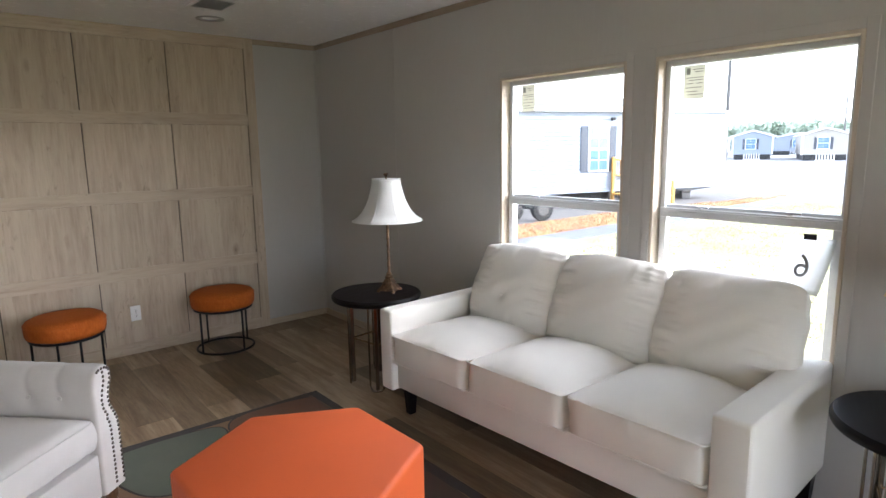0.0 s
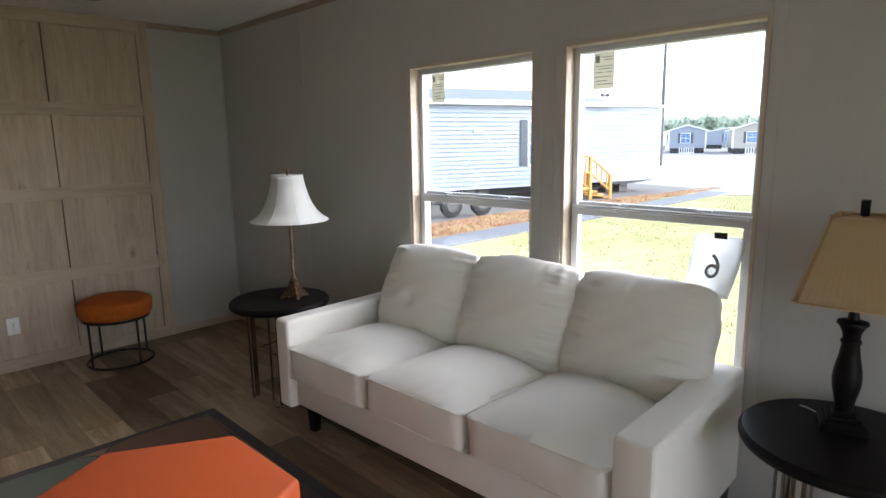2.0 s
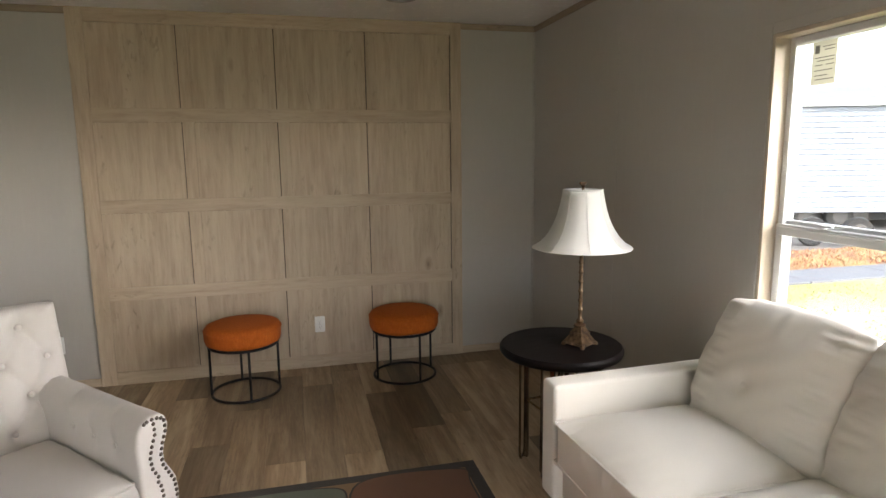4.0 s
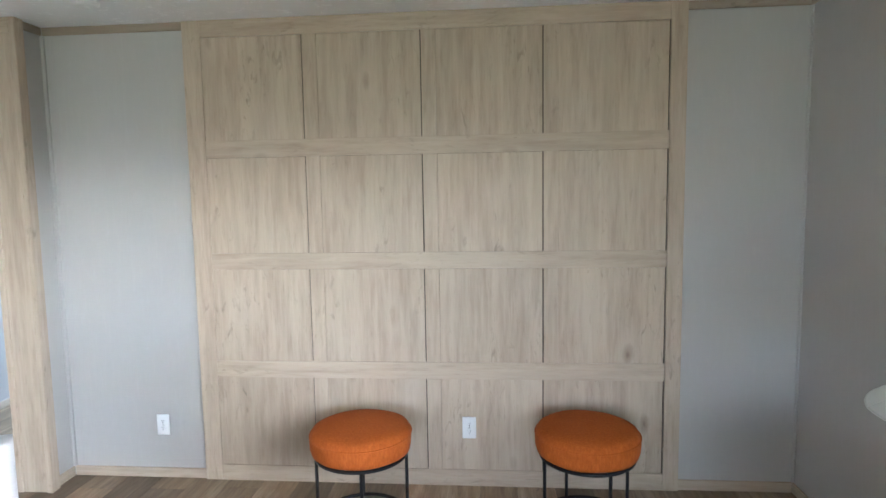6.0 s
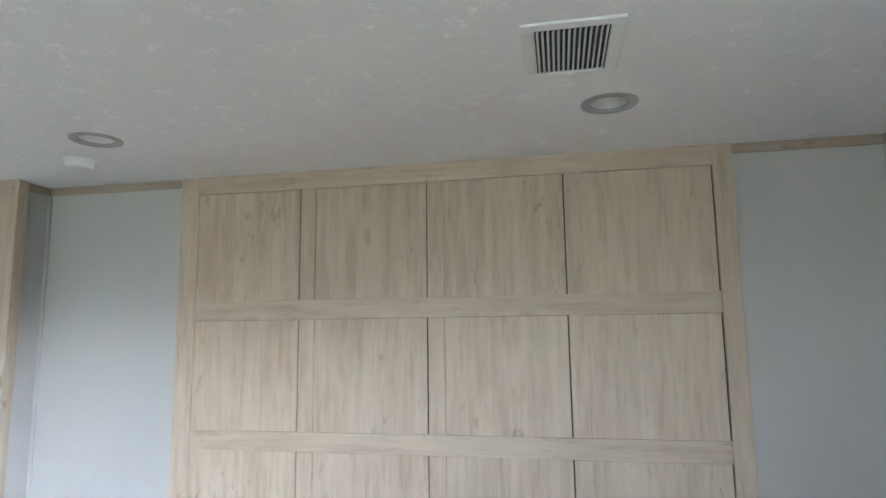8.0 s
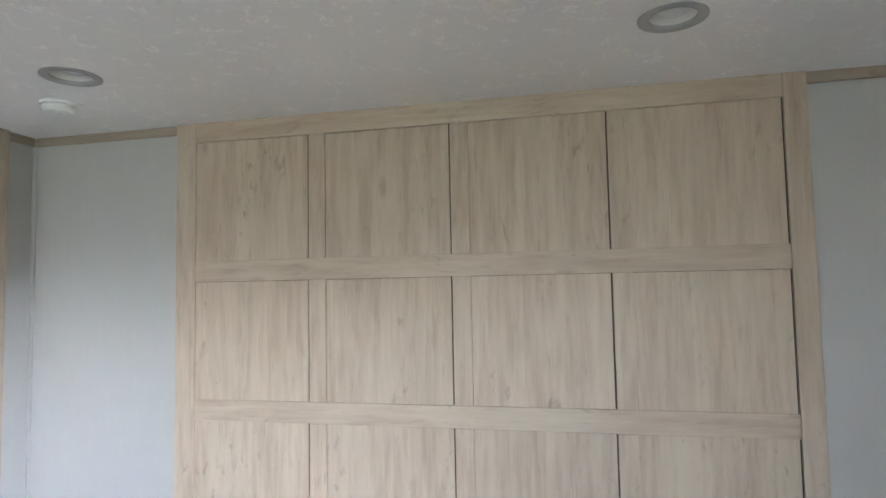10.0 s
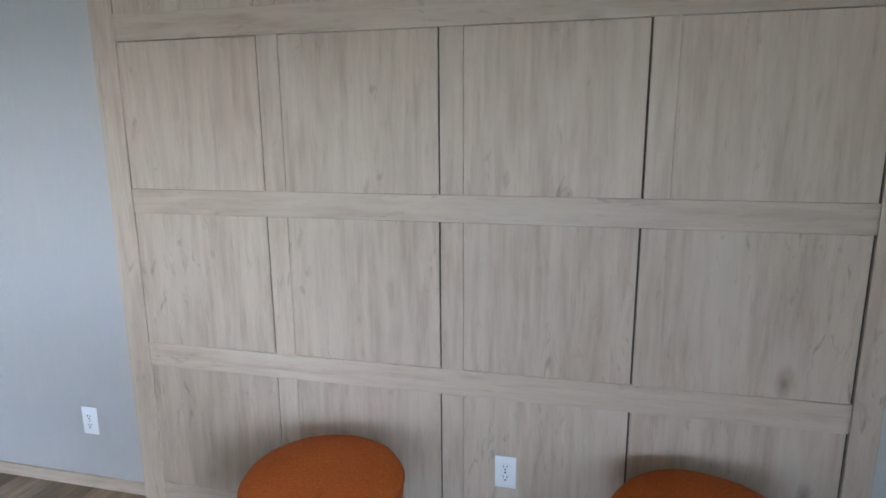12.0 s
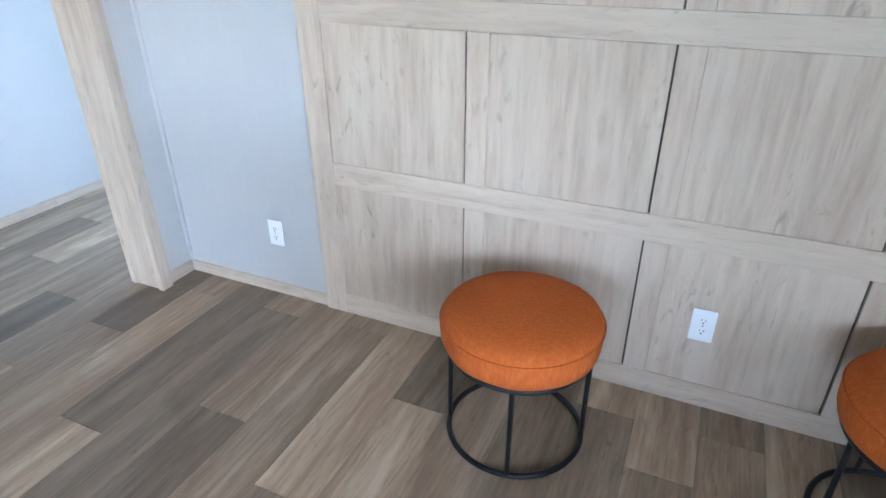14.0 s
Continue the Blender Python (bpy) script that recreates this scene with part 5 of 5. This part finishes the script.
def home_window(house, x, z0, z1, w, y, shutters=True):
    win = part("window", box(x - w / 2 - 0.05, x + w / 2 + 0.05, y, y + 0.05, z0 - 0.05, z1 + 0.05, 0.006), M_FASCIA, house)
    nx, nz = 2, 2
    for half in range(2):
        zz0, zz1 = (z0, (z0 + z1) / 2 - 0.025) if half == 0 else ((z0 + z1) / 2 + 0.025, z1)
        for i in range(nx):
            for j in range(nz):
                a, b = x - w / 2 + w / nx * i, x - w / 2 + w / nx * (i + 1)
                c, d = zz0 + (zz1 - zz0) / nz * j, zz0 + (zz1 - zz0) / nz * (j + 1)
                part("pane", box(a + 0.012, b - 0.012, y + 0.051, y + 0.056, c + 0.012, d - 0.012), M_PANE, win)
    if shutters:
        for s in (-1, 1):
            xc = x + s * (w / 2 + 0.05 + 0.15)
            sh = part("shutter", box(xc - 0.14, xc + 0.14, y, y + 0.035, z0 - 0.05, z1 + 0.05, 0.005), M_SHUTTER, house, "dark slate shutter")
            for k in range(14):
                zz = z0 + (z1 - z0) * (k + 0.5) / 14
                part("louvre", box(xc - 0.10, xc + 0.10, y + 0.036, y + 0.046, zz - 0.022, zz + 0.022), M_SHUTTER, sh)


home = thing("mobile_home", pose(22.0, 5.2, G, 0, 0, 162.29), "pale grey vinyl-sided mobile home raised on piers", "house")
HB, HT = 0.46, 3.05
part("wall", lap_wall(0.0, 20.0, 0.0, HB, HT), M_SIDING, home, "lapped vinyl siding")
part("shell", box(0.0, 20.0, -4.2, -0.01, HB, HT), M_SIDING, home)
part("corner_post", box(-0.06, 0.05, -0.06, 0.03, HB, HT), M_FASCIA, home)
part("fascia", box(2.2, 20.2, 0.0, 0.22, HT - 0.02, HT + 0.13), M_FASCIA, home, "white eave fascia")
part("soffit", box(-0.25, 2.2, -4.4, 0.10, HT, HT + 0.07), M_FASCIA, home, "white roof edge")
bm = bmesh.new()
vs = [bm.verts.new(p) for p in ((2.2, 0.24, HT + 0.13), (20.2, 0.24, HT + 0.13), (20.2, -2.1, HT + 0.66), (3.4, -2.1, HT + 0.66), (20.2, -4.5, HT + 0.13), (2.2, -4.5, HT + 0.13))]
bm.faces.new((vs[0], vs[1], vs[2], vs[3]))
bm.faces.new((vs[3], vs[2], vs[4], vs[5]))
bm.faces.new((vs[0], vs[3], vs[5]))
part("roof", bm, M_SHINGLE, home, "grey shingle roof")
home_window(home, 5.46, 1.17, 2.54, 0.70, 0.012)
part("wall_vent", box(7.55, 7.85, 0.0, 0.06, 2.18, 2.30, 0.01), M_FASCIA, home)
part("porch_light", box(4.88, 5.0, 0.0, 0.16, 2.76, 2.86, 0.01), M_STEEL, home)
dr = part("door", box(3.55, 4.45, 0.0, 0.05, HB + 0.02, HB + 2.05, 0.01), M_FASCIA, home, "white entry door")
part("door_panel", box(3.68, 4.32, 0.05, 0.06, HB + 1.1, HB + 1.9), M_PANE, dr)
part("chassis_beam", box(0.9, 20.0, -0.75, -0.60, HB - 0.26, HB), M_STEEL, home)
part("chassis_beam", box(0.9, 20.0, -3.6, -3.45, HB - 0.26, HB), M_STEEL, home)
bm = bmesh.new()
vs = [bm.verts.new(p) for p in ((0.0, 0.0, HB), (2.6, 0.0, HB), (2.6, 0.0, HB - 0.10), (1.2, 0.0, HB - 0.10), (0.0, -4.2, HB), (2.6, -4.2, HB), (2.6, -4.2, HB - 0.10), (1.2, -4.2, HB - 0.10))]
for f in ((0, 1, 2, 3), (7, 6, 5, 4), (0, 3, 7, 4), (3, 2, 6, 7), (1, 0, 4, 5), (2, 1, 5, 6)):
    bm.faces.new([vs[k] for k in f])
part("underbelly", bm, M_STEEL, home)
for x in (1.15, 4.4, 7.2, 9.9, 13.0):
    for k in range(2):
        part("pier_block", box(x - 0.2, x + 0.2, -0.9, -0.5, k * 0.21, k * 0.21 + 0.205, 0.01), M_BLOCK, home)
for x in (1.75,):
    part("pier_block", box(x - 0.16, x + 0.16, -1.0, -0.6, 0.0, 0.18, 0.01), M_BLOCK, home)
for x in (7.9, 8.75, 9.6):
    ty = part("wheel", lathe([(0.0, -0.10), (0.20, -0.10), (0.33, -0.09), (0.35, 0.0), (0.33, 0.09), (0.20, 0.10), (0.0, 0.10)], 28), M_TYRE, home, "", 40)
    ty.matrix_basis = pose(x, -0.25, 0.35, 90)
    part("rim", lathe([(0.0, -0.106), (0.17, -0.106), (0.19, -0.100), (0.0, -0.100)], 20), M_POLE, ty)
fl = part("flood_light", tube([(1.75, -1.0, HT), (1.75, -1.0, HT + 0.46)], 0.02, 8), M_POLE, home)
for s in (-1, 1):
    part("lamp_head", box(1.75 + s * 0.12 - 0.06, 1.75 + s * 0.12 + 0.06, -1.05, -0.92, HT + 0.40, HT + 0.52, 0.02), M_STEEL, fl)

axle = thing("trailer_axle", pose(11.7, 6.0, G + 0.02, 0, 0, 158), "spare transport axles with black tyres on bare soil", "trailer axle")
for x in (-0.86, 0.0, 0.86):
    ty = part("wheel", lathe([(0.0, -0.10), (0.17, -0.10), (0.28, -0.09), (0.30, 0.0), (0.28, 0.09), (0.17, 0.10), (0.0, 0.10)], 28), M_TYRE, axle, "black tyre", 40)
    ty.matrix_basis = pose(x, 0.3, 0.30, 90)
    part("rim", lathe([(0.0, 0.100), (0.15, 0.100), (0.16, 0.106), (0.0, 0.106)], 20), M_POLE, ty)
    part("rim", lathe([(0.0, -0.106), (0.15, -0.106), (0.16, -0.100), (0.0, -0.100)], 20), M_POLE, ty)
    part("axle_tube", tube([(x, 0.2, 0.30), (x, -1.4, 0.30)], 0.05, 10), M_STEEL, axle)

steps = thing("wooden_steps", pose(22.0, 5.2, G, 0, 0, 162.29) @ Matrix.Translation((0.8, 0, 0)), "new yellow-orange lumber entry steps with railing", "steps")
part("deck", box(3.4, 4.15, 0.06, 1.2, HB - 0.10, HB - 0.05), M_LUMBER, steps)
for k in range(3):
    part("tread", box(3.4 - 0.28 * (k + 1), 3.4 - 0.28 * k, 0.06, 1.2, HB - 0.20 - 0.11 * k, HB - 0.16 - 0.11 * k), M_LUMBER, steps)
for x, zt in ((2.55, 0.75), (3.4, 1.36), (4.1, 1.54)):
    for yy in (0.10, 1.16):
        part("post", box(x - 0.045, x + 0.045, yy - 0.045, yy + 0.045, 0, zt + 0.04), M_LUMBER, steps)
for yy in (0.10, 1.16):
    for zz in (0.0, -0.5):
        part("hand_rail", tube([(2.5, yy, 0.74 + zz), (3.4, yy, 1.38 + zz), (4.1, yy, 1.55 + zz)], 0.035, 6), M_LUMBER, steps)
    for k in range(7):
        x = 2.7 + k * 0.22
        zt = 0.74 + (x - 2.5) * 0.71 if x < 3.4 else 1.38 + (x - 3.4) * 0.26
        part("baluster", box(x - 0.018, x + 0.018, yy - 0.018, yy + 0.018, max(0.05, zt - 0.55), zt), M_LUMBER, steps)


def far_home(x, y, turn, mat, label, w=4.4, length=16.0):
    """A gabled mobile home seen end on."""
    o = thing("mobile_home", pose(x, y, G, 0, 0, turn) @ Matrix.Diagonal((1, 1, 0.87, 1)), label, "house", "homes across the lot")
    part("wall", box(-w / 2, w / 2, -length, 0.0, 0.75, 3.2), mat, o)
    bm = bmesh.new()
    e = 0.3
    vs = [bm.verts.new(p) for p in ((-w / 2, 0.0, 3.2), (w / 2, 0.0, 3.2), (0, 0.0, 3.95))]
    bm.faces.new(vs)
    part("gable", bm, mat, o)
    for s in (-1, 1):
        bm = bmesh.new()
        pts = ((s * (w / 2 + e), e, 3.12), (0, e, 3.98), (0, -length - e, 3.98), (s * (w / 2 + e), -length - e, 3.12))
        lo = [bm.verts.new(p) for p in pts]
        hi = [bm.verts.new((p[0], p[1], p[2] + 0.16)) for p in pts]
        bm.faces.new(lo)
        bm.faces.new(hi)
        for k in range(4):
            bm.faces.new((lo[k], lo[(k + 1) % 4], hi[(k + 1) % 4], hi[k]))
        part("roof", bm, M_FASCIA, o, "pale roof with white edge")
    # solid dark block put in for the shade beneath the raised floor
    part("skirt_shadow", box(-w / 2 + 0.2, w / 2 - 0.2, -length + 0.2, -0.25, 0.0, 0.75), M_STEEL, o, "dark block in place of the shade underneath")
    home_window(o, 0.2, 1.5, 2.85, 1.1, 0.012)
    part("corner_post", box(-w / 2 - 0.05, -w / 2 + 0.12, -0.05, 0.04, 0.75, 3.2), M_FASCIA, o)
    part("corner_post", box(w / 2 - 0.12, w / 2 + 0.05, -0.05, 0.04, 0.75, 3.2), M_FASCIA, o)
    ds = part("door_steps", box(-0.9, 0.9, 0.1, 1.0, 0.0, 0.12), M_FASCIA, o)
    for k in range(7):
        part("rail_slat", box(-0.85 + k * 0.27, -0.75 + k * 0.27, 0.9, 0.95, 0.12, 0.85), M_FASCIA, ds)
    return o


# front end faces the model home
far_home(76.5, 27.3, 112, M_SIDING, "pale grey mobile home across the gravel lot")
far_home(74.0, 18.6, 112, M_BEIGE, "beige mobile home across the gravel lot")
far_home(88.0, 38.5, 112, M_SIDING, "pale grey mobile home across the gravel lot")
far_home(76.0, 9.5, 112, M_SIDING, "pale grey mobile home across the gravel lot")
far_home(79.0, 0.0, 112, M_BEIGE, "beige mobile home across the gravel lot")
far_home(108.0, 33.5, 100, M_SIDING, "pale grey mobile home across the gravel lot", 8.0)
far_home(110.0, 22.0, 100, M_SIDING, "pale grey mobile home across the gravel lot", 8.0)


def lamp_pole(x, y, h, label):
    o = thing("light_pole", pose(x, y, G), label, "light pole", "lot light poles")
    part("pole", lathe([(0.0, 0.0), (0.15, 0.0), (0.10, h), (0.0, h)], 12), M_POLE, o, "", 40)
    part("arm", tube([(0, 0, h - 0.2), (0.2, -0.9, h)], 0.04, 8), M_POLE, o)
    part("lamp_head", box(0.05, 0.4, -1.6, -0.85, h - 0.08, h + 0.12, 0.05), M_STEEL, o)
    return o


lamp_pole(42.0, 14.5, 9.0, "tall dark parking-lot light pole")
lamp_pole(86.0, 20.5, 7.6, "far slim light pole")


def leaf_clumps(bm, centre, size, count, rng, leaf):
    for _ in range(count):
        d = Vector((rng.gauss(0, 1), rng.gauss(0, 1), rng.gauss(0, 0.8)))
        d = d.normalized() * rng.uniform(0.35, 1.0) ** 0.6
        p = Vector(centre) + Vector((d.x * size[0], d.y * size[1], d.z * size[2]))
        m = Euler((rng.uniform(0, 6.3), rng.uniform(0, 6.3), rng.uniform(0, 6.3))).to_matrix()
        k = leaf * rng.uniform(0.6, 1.4)
        bm.faces.new([bm.verts.new(p + m @ Vector(q) * k) for q in ((-1, -0.6, 0), (1, -0.4, 0.2), (0.8, 0.7, 0), (-0.7, 0.6, -0.2))])


rng = random.Random(5)
bm = bmesh.new()
for i in range(230):
    yy = -60 + i * 1.05
    x = 185 + rng.uniform(-12, 12)
    h = 8.6 + 2.2 * noise.noise(Vector((yy * 0.05, 2.0, 0))) + rng.uniform(-0.3, 0.3)
    leaf_clumps(bm, (x, yy, G + h * 0.5), (4.0, 2.4, h * 0.50), 170, rng, 0.62)
tagged(part("far_woods", bm, M_LEAF), "line of woods behind the lot, haze put into its green", "trees", "", "stuff")

tree = thing("tree", pose(92.0, 19.0, G), "single spring-green tree behind the far homes", "tree")
part("trunk", lathe([(0.0, 0.0), (0.28, 0.0), (0.18, 2.5), (0.08, 5.5), (0.0, 5.6)], 10), M_POLE, tree, "", 40)
for k in range(6):
    a = k * 1.05
    part("limb", tube([(0, 0, 2.4 + k * 0.35), (0.8 * math.cos(a), 0.8 * math.sin(a), 3.4 + k * 0.4), (1.5 * math.cos(a), 1.5 * math.sin(a), 4.6 + k * 0.3)], 0.05, 6), M_POLE, tree)
bm = bmesh.new()
for k in range(16):
    leaf_clumps(bm, (rng.uniform(-1.7, 1.7), rng.uniform(-1.7, 1.7), rng.uniform(3.2, 6.9)), (0.9, 0.9, 0.75), 60, rng, 0.22)
part("crown", bm, M_LEAF, tree)

# ---- floor planks ----
PW, PL, PX = 0.1955, 1.22, -0.085
# row: (where one end joint lies, tone beyond it, tone before it)
JOINTS = {-8: (-0.21, "light", "mid"), -6: (-0.40, "mid", "dark"), -4: (-0.49, "dark", "mid"), -3: (-1.35, "light", "mid"), -2: (-0.912, "dark", "light"),
          -1: (-0.113, "light", "dark"), 0: (-0.683, "mid", "dark"), 1: (-1.30, "mid", "light"), 2: (-0.871, "light", "mid"), 3: (-0.385, "dark", "light"),
          4: (-1.08, "mid", "dark"), 5: (-0.66, "dark", "mid"), 6: (-0.15, "light", "mid"), 7: (-0.362, "light", "mid"), 8: (-1.36, "mid", "light"),
          9: (-0.60, "light", "dark"), 10: (-1.157, "dark", "mid")}
plank_mesh = {}


def plank(x0, x1, y0, y1, tone):
    n, w = round(y1 - y0, 3), round(x1 - x0, 3)
    if (n, w, tone) not in plank_mesh:
        plank_mesh[n, w, tone] = mesh_of(box(0.0005, w - 0.0005, 0.0005, n - 0.0005, -0.006, 0.0, 0.0009), "plank", M_PLANKS[tone])
    ob = new("plank", plank_mesh[n, w, tone])
    ob.location = (x0, y0, 0)
    ob.parent = floor_ob


floor_ob = bpy.data.objects["floor"]
rng = random.Random(11)
for row in range(-11, 17):
    x0, x1 = max(LEFT, PX + PW * row), min(WX, PX + PW * (row + 1))
    if x1 - x0 < 0.01:
        continue
    joint, beyond, before = JOINTS.get(row, (-rng.randrange(1, 6) * PL / 6, "mid", "light"))
    limit = 3.0 if x0 < -0.85 else WY
    for k in range(-8, 4):
        a, b = max(joint + PL * k, FAR), min(joint + PL * (k + 1), limit)
        tone = beyond if k == 0 else before if k == -1 else rng.choice(("dark", "mid", "mid", "light"))
        if b - a > 0.02:
            plank(x0, x1, a, b, tone)
